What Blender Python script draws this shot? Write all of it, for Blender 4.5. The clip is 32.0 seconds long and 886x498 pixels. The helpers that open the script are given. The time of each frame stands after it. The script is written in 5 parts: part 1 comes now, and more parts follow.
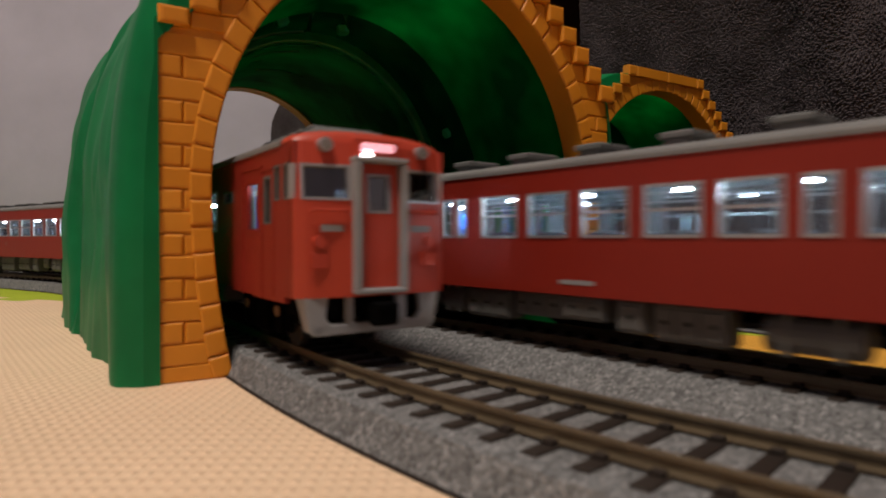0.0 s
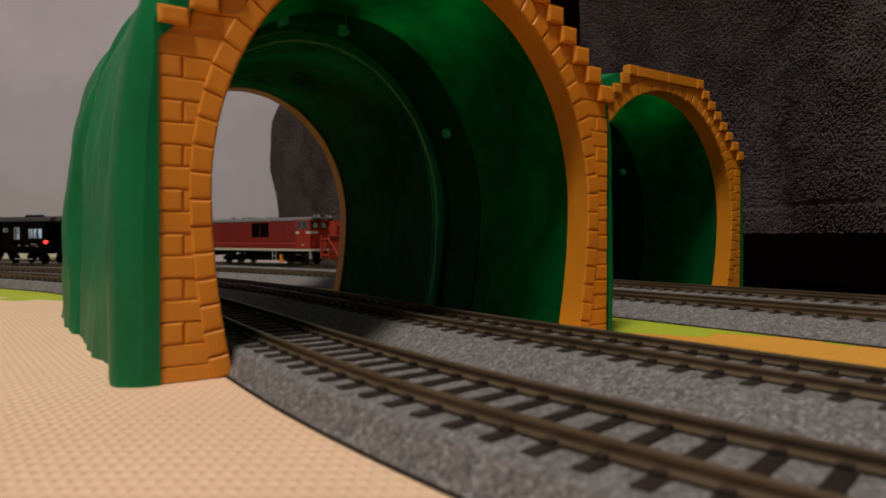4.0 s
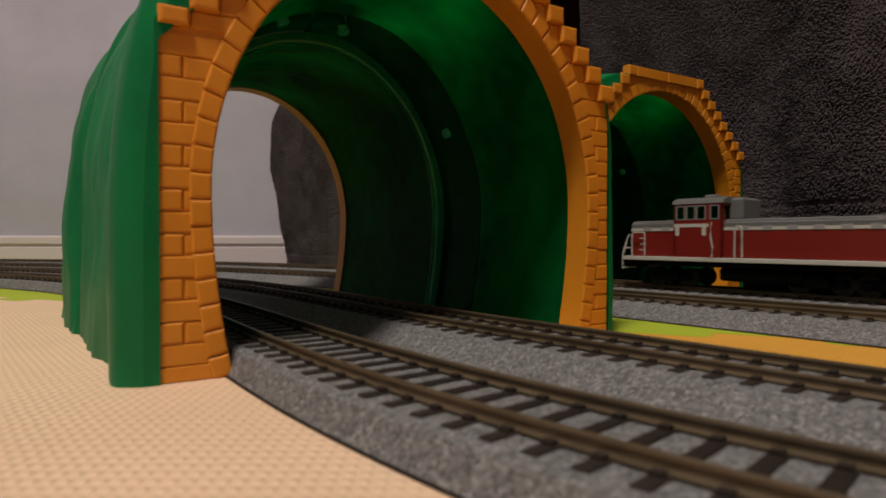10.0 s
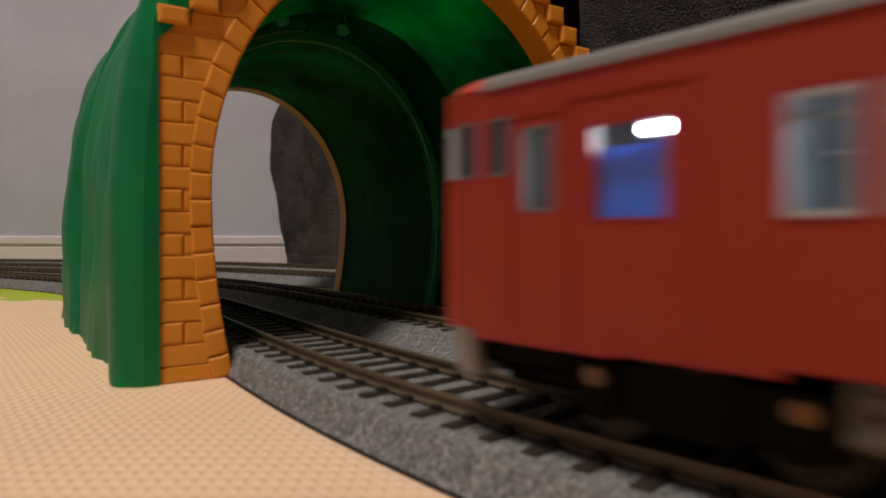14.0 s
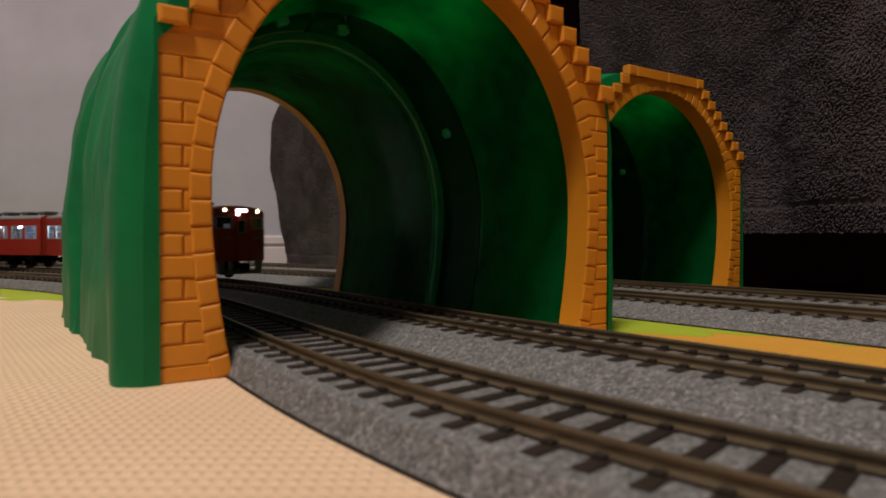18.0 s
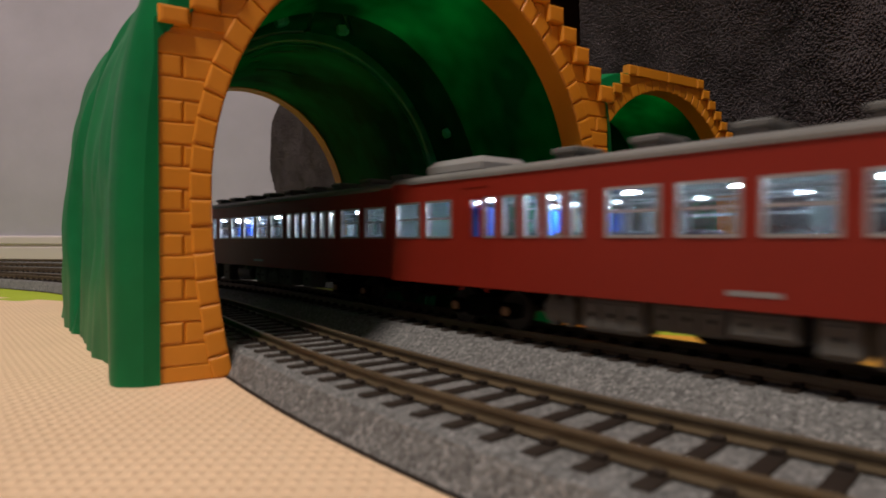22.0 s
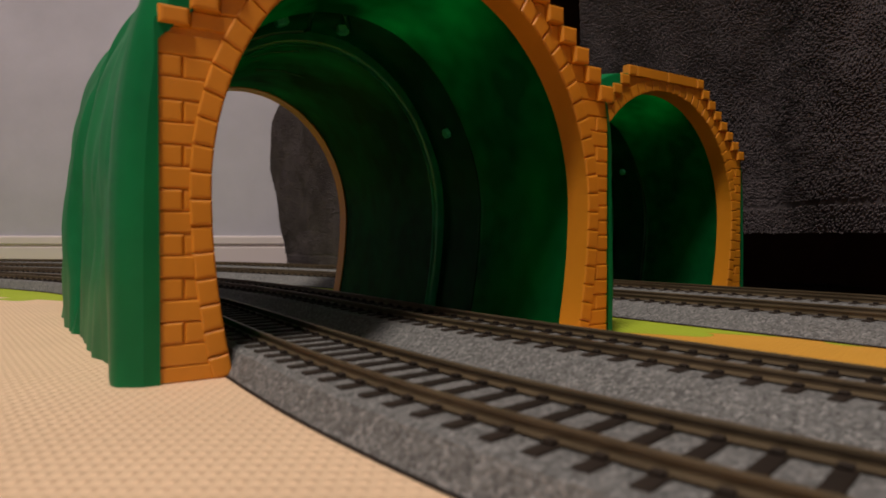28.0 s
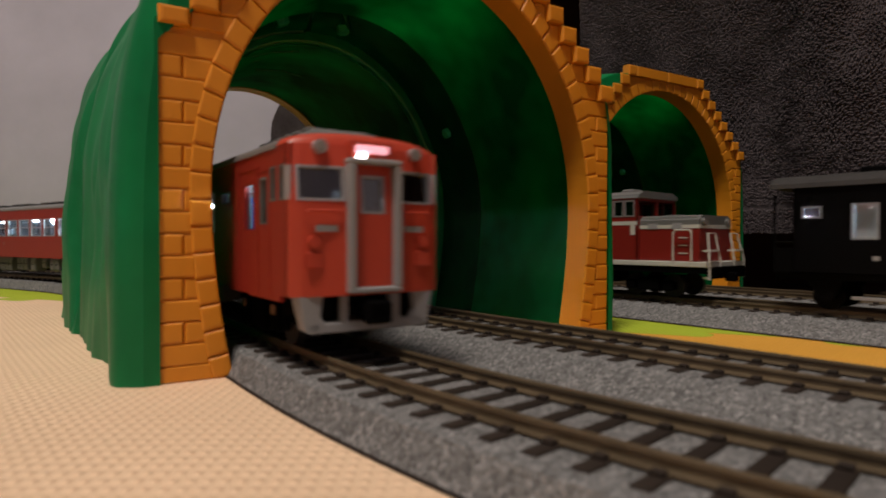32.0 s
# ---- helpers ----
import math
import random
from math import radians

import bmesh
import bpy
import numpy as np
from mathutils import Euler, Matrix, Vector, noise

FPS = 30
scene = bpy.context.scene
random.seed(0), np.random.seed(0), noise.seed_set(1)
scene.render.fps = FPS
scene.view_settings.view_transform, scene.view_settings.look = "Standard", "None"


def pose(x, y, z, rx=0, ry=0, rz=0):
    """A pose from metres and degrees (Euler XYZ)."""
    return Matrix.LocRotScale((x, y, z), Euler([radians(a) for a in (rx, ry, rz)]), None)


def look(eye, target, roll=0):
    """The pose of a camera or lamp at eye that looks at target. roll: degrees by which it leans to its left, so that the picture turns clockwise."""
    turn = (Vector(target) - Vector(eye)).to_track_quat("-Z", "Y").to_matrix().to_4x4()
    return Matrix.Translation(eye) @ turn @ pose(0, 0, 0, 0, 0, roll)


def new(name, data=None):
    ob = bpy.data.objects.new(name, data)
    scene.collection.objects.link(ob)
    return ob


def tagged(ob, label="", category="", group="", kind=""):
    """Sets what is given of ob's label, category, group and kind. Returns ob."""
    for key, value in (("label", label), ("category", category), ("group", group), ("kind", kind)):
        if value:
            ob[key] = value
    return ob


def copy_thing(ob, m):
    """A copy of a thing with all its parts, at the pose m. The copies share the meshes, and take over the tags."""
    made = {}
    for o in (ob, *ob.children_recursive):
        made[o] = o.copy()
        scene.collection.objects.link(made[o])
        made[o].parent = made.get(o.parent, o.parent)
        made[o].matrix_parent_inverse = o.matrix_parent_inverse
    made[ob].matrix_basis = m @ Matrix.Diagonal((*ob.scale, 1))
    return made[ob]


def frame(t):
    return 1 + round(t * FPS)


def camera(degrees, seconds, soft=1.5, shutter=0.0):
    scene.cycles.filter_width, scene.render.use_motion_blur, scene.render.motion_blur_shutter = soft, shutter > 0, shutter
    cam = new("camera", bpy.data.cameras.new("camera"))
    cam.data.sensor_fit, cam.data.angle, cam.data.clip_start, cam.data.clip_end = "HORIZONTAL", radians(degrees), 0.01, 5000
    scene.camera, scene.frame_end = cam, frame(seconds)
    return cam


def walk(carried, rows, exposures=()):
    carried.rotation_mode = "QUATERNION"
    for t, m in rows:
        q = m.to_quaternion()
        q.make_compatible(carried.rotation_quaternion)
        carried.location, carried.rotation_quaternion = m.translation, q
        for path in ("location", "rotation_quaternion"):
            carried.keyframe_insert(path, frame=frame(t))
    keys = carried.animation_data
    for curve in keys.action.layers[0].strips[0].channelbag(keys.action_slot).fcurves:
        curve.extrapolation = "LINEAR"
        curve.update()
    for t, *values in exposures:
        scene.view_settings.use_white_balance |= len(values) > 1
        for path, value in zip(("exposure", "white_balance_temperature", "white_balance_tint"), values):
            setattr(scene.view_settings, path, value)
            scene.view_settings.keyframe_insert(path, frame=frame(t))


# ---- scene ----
import functools

# Plan in millimetres (model railway, scale about 1:80), turned into metres by MM.
MM = 0.001
EYE = 34.0        # lens above the play mats
RAIL = 9.0        # rail head above the mats
cam = camera(71.46, 32.0, soft=1.8, shutter=0.32)
cam.data.dof.use_dof = True           # the nearest track lies before the focus
cam.data.dof.focus_distance = 0.33
cam.data.dof.aperture_fstop = 26.0
walk(cam, [(0.0, pose(0, 0, EYE * MM, 90 - 0.89, 0, 0)), (32.0, pose(0, 0, EYE * MM, 90 - 0.89, 0, 0))])

# ---- light ----
world = bpy.data.worlds.new("room_dark")
world.use_nodes = True
world.node_tree.nodes["Background"].inputs[0].default_value = (0.9, 0.92, 1.0, 1)
world.node_tree.nodes["Background"].inputs[1].default_value = 0.0
scene.world = world


def area_lamp(name, loc, target, size, power, color):
    data = bpy.data.lights.new(name, "AREA")
    data.shape, data.size, data.energy, data.color = "DISK", size, power, color
    ob = new(name, data)
    ob.matrix_world = look(loc, target)
    return ob


area_lamp("ceiling_lamp_light", (-0.36, -0.62, 2.2), (-0.3, -0.15, 0), 0.45, 50.0, (1.0, 0.89, 0.77))
scene.view_settings.exposure = 0.0


# ---- materials ----
def mat_new(name, rough=0.5, metal=0.0):
    m = bpy.data.materials.new(name)
    m.use_nodes = True
    nt = m.node_tree
    b = nt.nodes["Principled BSDF"]
    b.inputs["Roughness"].default_value = rough
    b.inputs["Metallic"].default_value = metal
    return m, nt, b


def N(nt, kind, **kw):
    n = nt.nodes.new(kind)
    for k, v in kw.items():
        n.inputs[k].default_value = v
    return n


def ramp(nt, fac, stops):
    r = nt.nodes.new("ShaderNodeValToRGB")
    e = r.color_ramp.elements
    e[0].position, e[0].color = stops[0][0], (*stops[0][1], 1)
    e[1].position, e[1].color = stops[-1][0], (*stops[-1][1], 1)
    for p, c in stops[1:-1]:
        k = e.new(p)
        k.color = (*c, 1)
    nt.links.new(fac, r.inputs[0])
    return r.outputs[0]


def coords(nt, scale=1.0):
    tc = nt.nodes.new("ShaderNodeTexCoord")
    mp = N(nt, "ShaderNodeMapping")
    mp.inputs["Scale"].default_value = (scale,) * 3 if isinstance(scale, (int, float)) else scale
    nt.links.new(tc.outputs["Object"], mp.inputs[0])
    return mp.outputs[0]


def noise_tex(nt, vec, scale, detail=4.0, rough=0.6):
    n = N(nt, "ShaderNodeTexNoise", Scale=scale, Detail=detail, Roughness=rough)
    nt.links.new(vec, n.inputs["Vector"])
    return n.outputs["Fac"]


def bump(nt, b, height, strength, dist):
    k = N(nt, "ShaderNodeBump", Strength=strength, Distance=dist)
    nt.links.new(height, k.inputs["Height"])
    nt.links.new(k.outputs[0], b.inputs["Normal"])


def painted(name, color, rough=0.45, var=0.12, scale=60.0, grain=900.0, bstr=0.08, metal=0.0, spec=0.5):
    """Paint or plastic with faint blotches, fine grain and uneven gloss."""
    m, nt, b = mat_new(name, rough, metal)
    v = coords(nt)
    n1 = noise_tex(nt, v, scale, 5)
    n2 = noise_tex(nt, v, grain, 2)
    lo = tuple(c * (1 - var) for c in color)
    hi = tuple(min(1, c * (1 + var)) for c in color)
    nt.links.new(ramp(nt, n1, [(0.3, lo), (0.7, hi)]), b.inputs["Base Color"])
    rr = N(nt, "ShaderNodeMapRange")
    rr.inputs[3].default_value, rr.inputs[4].default_value = rough * 0.8, min(1, rough * 1.25)
    nt.links.new(n1, rr.inputs[0])
    nt.links.new(rr.outputs[0], b.inputs["Roughness"])
    b.inputs["Specular IOR Level"].default_value = spec
    bump(nt, b, n2, bstr, 0.0002)
    return m


def glowing(name, color, strength):
    m, nt, b = mat_new(name, 0.4)
    b.inputs["Base Color"].default_value = (*color, 1)
    b.inputs["Emission Color"].default_value = (*color, 1)
    b.inputs["Emission Strength"].default_value = strength
    return m


def granular(name, stops, scale, depth=0.0006):
    """Cast ballast: grains of several greys with relief."""
    m, nt, b = mat_new(name, 0.85)
    v = coords(nt)
    vo = N(nt, "ShaderNodeTexVoronoi", Scale=scale)
    nt.links.new(v, vo.inputs["Vector"])
    sep = nt.nodes.new("ShaderNodeSeparateColor")
    nt.links.new(vo.outputs["Color"], sep.inputs[0])
    n1 = noise_tex(nt, v, scale * 0.12, 4)
    mx = N(nt, "ShaderNodeMath")
    mx.operation = "MULTIPLY_ADD"
    mx.inputs[1].default_value = 0.75
    nt.links.new(sep.outputs[0], mx.inputs[0])
    sc = N(nt, "ShaderNodeMath")
    sc.operation = "MULTIPLY"
    sc.inputs[1].default_value = 0.25
    nt.links.new(n1, sc.inputs[0])
    nt.links.new(sc.outputs[0], mx.inputs[2])
    nt.links.new(ramp(nt, mx.outputs[0], stops), b.inputs["Base Color"])
    inv = N(nt, "ShaderNodeMath")
    inv.operation = "SUBTRACT"
    inv.inputs[0].default_value = 1.0
    nt.links.new(vo.outputs["Distance"], inv.inputs[1])
    bump(nt, b, inv.outputs[0], 0.7, depth)
    return m


def glass_mat(name, tint, clear=0.75, rough=0.05):
    m = bpy.data.materials.new(name)
    m.use_nodes = True
    nt = m.node_tree
    nt.nodes.clear()
    out = nt.nodes.new("ShaderNodeOutputMaterial")
    tr = N(nt, "ShaderNodeBsdfTransparent", Color=(*tint, 1))
    gl = N(nt, "ShaderNodeBsdfGlossy", Color=(1, 1, 1, 1), Roughness=rough)
    mix = N(nt, "ShaderNodeMixShader", Fac=1 - clear)
    nt.links.new(tr.outputs[0], mix.inputs[1])
    nt.links.new(gl.outputs[0], mix.inputs[2])
    nt.links.new(mix.outputs[0], out.inputs[0])
    return m


def inner_plastic(name, color, gloss=0.05, low=0.55, tint=(0.5, 1.0, 0.6), scale=26, thin=None, sheen=False):
    """Half-matt moulded plastic with swirls and a little even gloss."""
    m = bpy.data.materials.new(name)
    m.use_nodes = True
    nt = m.node_tree
    nt.nodes.clear()
    out = nt.nodes.new("ShaderNodeOutputMaterial")
    if sheen:
        df = N(nt, "ShaderNodeBsdfPrincipled", Roughness=0.42)
        df.inputs["Specular IOR Level"].default_value = 0.08
    else:
        df = nt.nodes.new("ShaderNodeBsdfDiffuse")
    gl = N(nt, "ShaderNodeBsdfGlossy", Color=(*tint, 1), Roughness=0.27)
    mix = N(nt, "ShaderNodeMixShader", Fac=gloss)
    v = coords(nt, (1.0, 1.0, 0.45))
    n1 = noise_tex(nt, v, scale, 5)
    nt.links.new(ramp(nt, n1, [(0.3, tuple(c * low for c in color)), (0.72, tuple(c * (1.9 - low) for c in color))]), df.inputs[0])
    k = N(nt, "ShaderNodeBump", Strength=0.25, Distance=0.0006)
    nt.links.new(noise_tex(nt, v, 60, 3), k.inputs["Height"])
    for n in (df, gl):
        nt.links.new(k.outputs[0], n.inputs["Normal"])
    if thin:
        both = nt.nodes.new("ShaderNodeAddShader")
        through_light = N(nt, "ShaderNodeBsdfTranslucent", Color=(*thin, 1))
        patch = noise_tex(nt, coords(nt, (1.0, 1.0, 1.0)), 22, 3)
        nt.links.new(ramp(nt, patch, [(0.36, tuple(c * 0.15 for c in thin)), (0.66, tuple(c * 1.5 for c in thin))]), through_light.inputs[0])
        nt.links.new(df.outputs[0], both.inputs[0])
        nt.links.new(through_light.outputs[0], both.inputs[1])
        nt.links.new(both.outputs[0], mix.inputs[1])
    else:
        nt.links.new(df.outputs[0], mix.inputs[1])
    nt.links.new(gl.outputs[0], mix.inputs[2])
    nt.links.new(mix.outputs[0], out.inputs[0])
    return m


# Tunnel lining: the shade inside is put into a base darker than the hill's.
M_GREENSHADE = inner_plastic("green_shade_front", (0.0015, 0.048, 0.013), 0.018, thin=(0.001, 0.36, 0.105))
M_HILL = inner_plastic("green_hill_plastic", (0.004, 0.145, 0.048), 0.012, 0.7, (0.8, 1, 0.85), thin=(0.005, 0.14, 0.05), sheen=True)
# Further in, base and translucency are lowered to paint the deeper shade.
M_GREENSHADEMID = inner_plastic("green_shade_middle", (0.001, 0.030, 0.008), 0.016, thin=(0.0003, 0.05, 0.018))
M_GREENSHADEBACK = inner_plastic("green_shade_back", (0.001, 0.024, 0.007), 0.018, thin=(0.0005, 0.10, 0.03))
# Ribs, joint and bosses: same green plastic, lightened to paint the light they catch.
M_RIBLIT = inner_plastic("green_rib_highlight", (0.006, 0.10, 0.04), 0.05, 0.9, thin=(0.004, 0.10, 0.04))
M_JOINTLIT = inner_plastic("green_joint_highlight", (0.008, 0.16, 0.07), 0.05, 0.9, thin=(0.006, 0.5, 0.2))
M_BOSSLIT = inner_plastic("green_boss_highlight", (0.05, 0.50, 0.24), 0.03, 0.9, thin=(0.03, 0.3, 0.15))
M_ORANGE = painted("orange_plastic", (0.64, 0.232, 0.010), 0.45, 0.10, 40, 700, 0.10)
M_BALLAST = granular("cast_ballast", [(0.0, (0.034, 0.034, 0.035)), (0.3, (0.108, 0.107, 0.110)), (0.7, (0.165, 0.163, 0.167)), (1.0, (0.32, 0.315, 0.32))], 1500, 0.0005)
M_TIE = painted("dark_brown_sleeper", (0.020, 0.014, 0.011), 0.7, 0.3, 90, 800, 0.2, spec=0.2)
M_RAIL = painted("weathered_brass_rail", (0.125, 0.092, 0.056), 0.45, 0.35, 25, 900, 0.1, metal=0.45)
M_WALL = painted("grey_wallpaper", (0.42, 0.405, 0.485), 0.9, 0.10, 7, 260, 0.6)
M_TRIM = painted("cream_baseboard", (0.62, 0.55, 0.57), 0.5, 0.04, 5, 300, 0.05)
M_FLOOR = painted("dark_floor_boards", (0.05, 0.026, 0.017), 0.55, 0.25, 6, 200, 0.1)
M_CEIL = painted("white_ceiling_paper", (0.62, 0.61, 0.60), 0.9, 0.03, 3, 200, 0.2)
M_DARKWOOD = painted("dark_brown_wood", (0.06, 0.024, 0.016), 0.75, 0.3, 12, 300, 0.1, spec=0.15)
M_TOWEL = painted("charcoal_terry", (0.068, 0.057, 0.062), 0.95, 0.3, 25, 1200, 0.25, spec=0.1)
# One vermilion paint: sides darkened as shaded, ends lightened as lit, in the colour.
M_REDSHADE = painted("vermilion_shaded_side", (0.225, 0.0175, 0.0095), 0.46, 0.06, 25, 900, 0.03, spec=0.3)
M_REDLIT = painted("vermilion_lit_end", (0.44, 0.048, 0.024), 0.38, 0.06, 25, 900, 0.03)
M_ROOF = painted("grey_roof", (0.165, 0.162, 0.162), 0.6, 0.15, 30, 900, 0.1)
M_UNDER = painted("grey_underfloor", (0.09, 0.088, 0.085), 0.6, 0.2, 50, 700, 0.15)
M_BLACK = inner_plastic("black_plastic", (0.0028, 0.0027, 0.0028), 0.004, 0.7, (1, 1, 1), 60)
M_VANROOF = inner_plastic("sooty_roof", (0.05, 0.048, 0.048), 0.01, 0.8, (1, 1, 1), 60)
M_SKIRT = painted("light_grey_skirt", (0.26, 0.26, 0.27), 0.45, 0.08, 40, 700, 0.05)
M_SILVER = painted("silver_frame", (0.42, 0.42, 0.44), 0.3, 0.08, 60, 700, 0.03, metal=0.6)
M_WHITE = painted("white_paint", (0.72, 0.70, 0.68), 0.45, 0.05, 50, 700, 0.03)
M_LOCO = painted("deep_red_loco", (0.175, 0.013, 0.009), 0.36, 0.08, 25, 900, 0.03)
M_PLOUGH = painted("red_plough", (0.26, 0.017, 0.007), 0.45, 0.08, 25, 900, 0.05)
M_LGREY = painted("loco_grey", (0.12, 0.122, 0.122), 0.5, 0.1, 25, 900, 0.03)
M_LOCOWHITE = painted("aged_white_paint", (0.47, 0.46, 0.43), 0.5, 0.08, 50, 700, 0.03)
M_SEATBACK = painted("grey_blue_seat", (0.085, 0.09, 0.11), 0.8, 0.1, 50, 900, 0.1)
M_SEAT = painted("blue_seat", (0.004, 0.13, 0.80), 0.7, 0.1, 50, 900, 0.1)
M_INSIDE = painted("pale_interior", (0.12, 0.138, 0.15), 0.7, 0.08, 50, 700, 0.05)
M_GLASS = glass_mat("window_glass", (0.86, 0.92, 0.95), 0.9)
M_DARKGLASS = glass_mat("cab_glass", (0.35, 0.37, 0.38), 0.8)
M_LED = glowing("white_led", (0.82, 0.92, 1.0), 190.0)
M_SIGN = glowing("lit_sign", (0.86, 0.80, 1.0), 9.0)
M_SIGNPINK = glowing("lit_pink_sign", (1.0, 0.45, 0.52), 0.9)
M_SIGNLAMP = glowing("white_sign_lamp", (0.95, 0.95, 1.0), 12.0)
M_WARM = glowing("warm_headlight", (1.0, 0.72, 0.42), 9.0)
M_AMBER = glowing("amber_headlight", (1.0, 0.55, 0.12), 3.0)
M_TAIL = glowing("red_tail_lamp", (1.0, 0.02, 0.02), 6.0)
# Brown that stands for the highlight on lit axle-box ends.
M_AXLELIT = painted("brown_axle_highlight", (0.20, 0.105, 0.05), 0.5, 0.2, 80, 700, 0.05)
M_WHEEL = painted("dark_steel_wheel", (0.018, 0.016, 0.015), 0.55, 0.2, 60, 700, 0.05, spec=0.3)
M_LAMPOFF = painted("unlit_lamp", (0.22, 0.20, 0.19), 0.15, 0.1, 60, 700, 0.02)


# ---- mesh helpers ----
def mesh_from(verts, faces, smooth=False):
    me = bpy.data.meshes.new("mesh")
    me.from_pydata([(x * MM, y * MM, z * MM) for x, y, z in verts], [], faces)
    if smooth:
        me.polygons.foreach_set("use_smooth", [True] * len(me.polygons))
    me.update()
    return me


class Geo:
    """Collects solids in millimetres and turns them into one mesh."""

    def __init__(self):
        self.v, self.f = [], []

    def add(self, verts, faces):
        o = len(self.v)
        self.v += [tuple(p) for p in verts]
        self.f += [tuple(i + o for i in q) for q in faces]
        return self

    def box(self, x0, x1, y0, y1, z0, z1, c=0.0):
        """Box with its upright and top edges chamfered by c."""
        if c <= 0:
            return self.prism([(x0, y0), (x1, y0), (x1, y1), (x0, y1)], z0, z1)
        c = min(c, (x1 - x0) * 0.45, (y1 - y0) * 0.45, (z1 - z0) * 0.45)
        ring = lambda k, z: [(x0 + k, y0 + k, z), (x1 - k, y0 + k, z), (x1 - k, y1 - k, z), (x0 + k, y1 - k, z)]
        v = ring(c, z0) + ring(0, z0 + c) + ring(0, z1 - c) + ring(c, z1)
        f = [(3, 2, 1, 0), (12, 13, 14, 15)]
        for k in range(3):
            for i in range(4):
                j = (i + 1) % 4
                f.append((4 * k + i, 4 * k + j, 4 * k + 4 + j, 4 * k + 4 + i))
        return self.add(v, f)

    def prism(self, poly, a, b, axis="z"):
        """Polygon swept from a to b along an axis. poly: (x, y) for z, (y, z) for x, (x, z) for y."""
        put = {"z": lambda p, h: (p[0], p[1], h), "x": lambda p, h: (h, p[0], p[1]), "y": lambda p, h: (p[0], h, p[1])}[axis]
        n = len(poly)
        v = [put(p, a) for p in poly] + [put(p, b) for p in poly]
        f = [tuple(range(n - 1, -1, -1)), tuple(range(n, 2 * n))]
        f += [(i, (i + 1) % n, n + (i + 1) % n, n + i) for i in range(n)]
        return self.add(v, f)

    def cyl(self, c, r, a, b, axis="z", n=14, r2=None):
        r2 = r if r2 is None else r2
        put = {"z": lambda p, q, h: (c[0] + p, c[1] + q, h), "x": lambda p, q, h: (h, c[0] + p, c[1] + q), "y": lambda p, q, h: (c[0] + p, h, c[1] + q)}[axis]
        ang = [2 * math.pi * i / n for i in range(n)]
        v = [put(r * math.cos(t), r * math.sin(t), a) for t in ang] + [put(r2 * math.cos(t), r2 * math.sin(t), b) for t in ang]
        f = [tuple(range(n - 1, -1, -1)), tuple(range(n, 2 * n))] + [(i, (i + 1) % n, n + (i + 1) % n, n + i) for i in range(n)]
        return self.add(v, f)

    def rod(self, pts, r, n=6):
        """Round bar bent along points."""
        P = [Vector(p) for p in pts]
        rings = []
        for i, p in enumerate(P):
            d = (P[min(i + 1, len(P) - 1)] - P[max(i - 1, 0)]).normalized()
            a = d.cross(Vector((0, 0, 1)))
            a = a.normalized() if a.length > 1e-4 else Vector((1, 0, 0))
            b = d.cross(a)
            rings.append([p + r * (math.cos(2 * math.pi * k / n) * a + math.sin(2 * math.pi * k / n) * b) for k in range(n)])
        v = [q for ring in rings for q in ring]
        f = [tuple(range(n - 1, -1, -1)), tuple(range(len(v) - n, len(v)))]
        for i in range(len(P) - 1):
            f += [(i * n + k, i * n + (k + 1) % n, (i + 1) * n + (k + 1) % n, (i + 1) * n + k) for k in range(n)]
        return self.add(v, f)

    def mesh(self, smooth=False):
        me = mesh_from(self.v, self.f, smooth)
        bm = bmesh.new()
        bm.from_mesh(me)
        bmesh.ops.recalc_face_normals(bm, faces=bm.faces)
        bmesh.ops.remove_doubles(bm, verts=bm.verts, dist=2e-6)
        bm.to_mesh(me)
        bm.free()
        return me


def part(name, geo, material, parent=None, label="", smooth=False):
    """One mesh object under a thing or a part."""
    me = geo.mesh(smooth) if isinstance(geo, Geo) else geo
    if not me.materials:
        me.materials.append(material)
    ob = new(name, me)
    if parent is not None:
        ob.parent = parent
    return tagged(ob, label)


def thing(name, label, category, group="", kind=""):
    return tagged(new(name), label, category, group, kind)


# ---- track plan: offset across (away from the eye) and distance along ----
ACROSS = np.array([0.7683, 0.6401])
ALONG = np.array([-0.6401, 0.7683])


def spline(ctrl, step=2.0):
    c = np.array(ctrl, float)
    t, o = c[:, 0], c[:, 1]
    m = np.gradient(o, t)
    tt = np.arange(t[0], t[-1], step)
    i = np.clip(np.searchsorted(t, tt, side="right") - 1, 0, len(t) - 2)
    h = t[i + 1] - t[i]
    u = (tt - t[i]) / h
    oo = (2 * u**3 - 3 * u**2 + 1) * o[i] + (u**3 - 2 * u**2 + u) * h * m[i] + (-2 * u**3 + 3 * u**2) * o[i + 1] + (u**3 - u**2) * h * m[i + 1]
    for _ in range(12):
        oo[1:-1] = (oo[:-2] + 2 * oo[1:-1] + oo[2:]) / 4
    return tt, oo


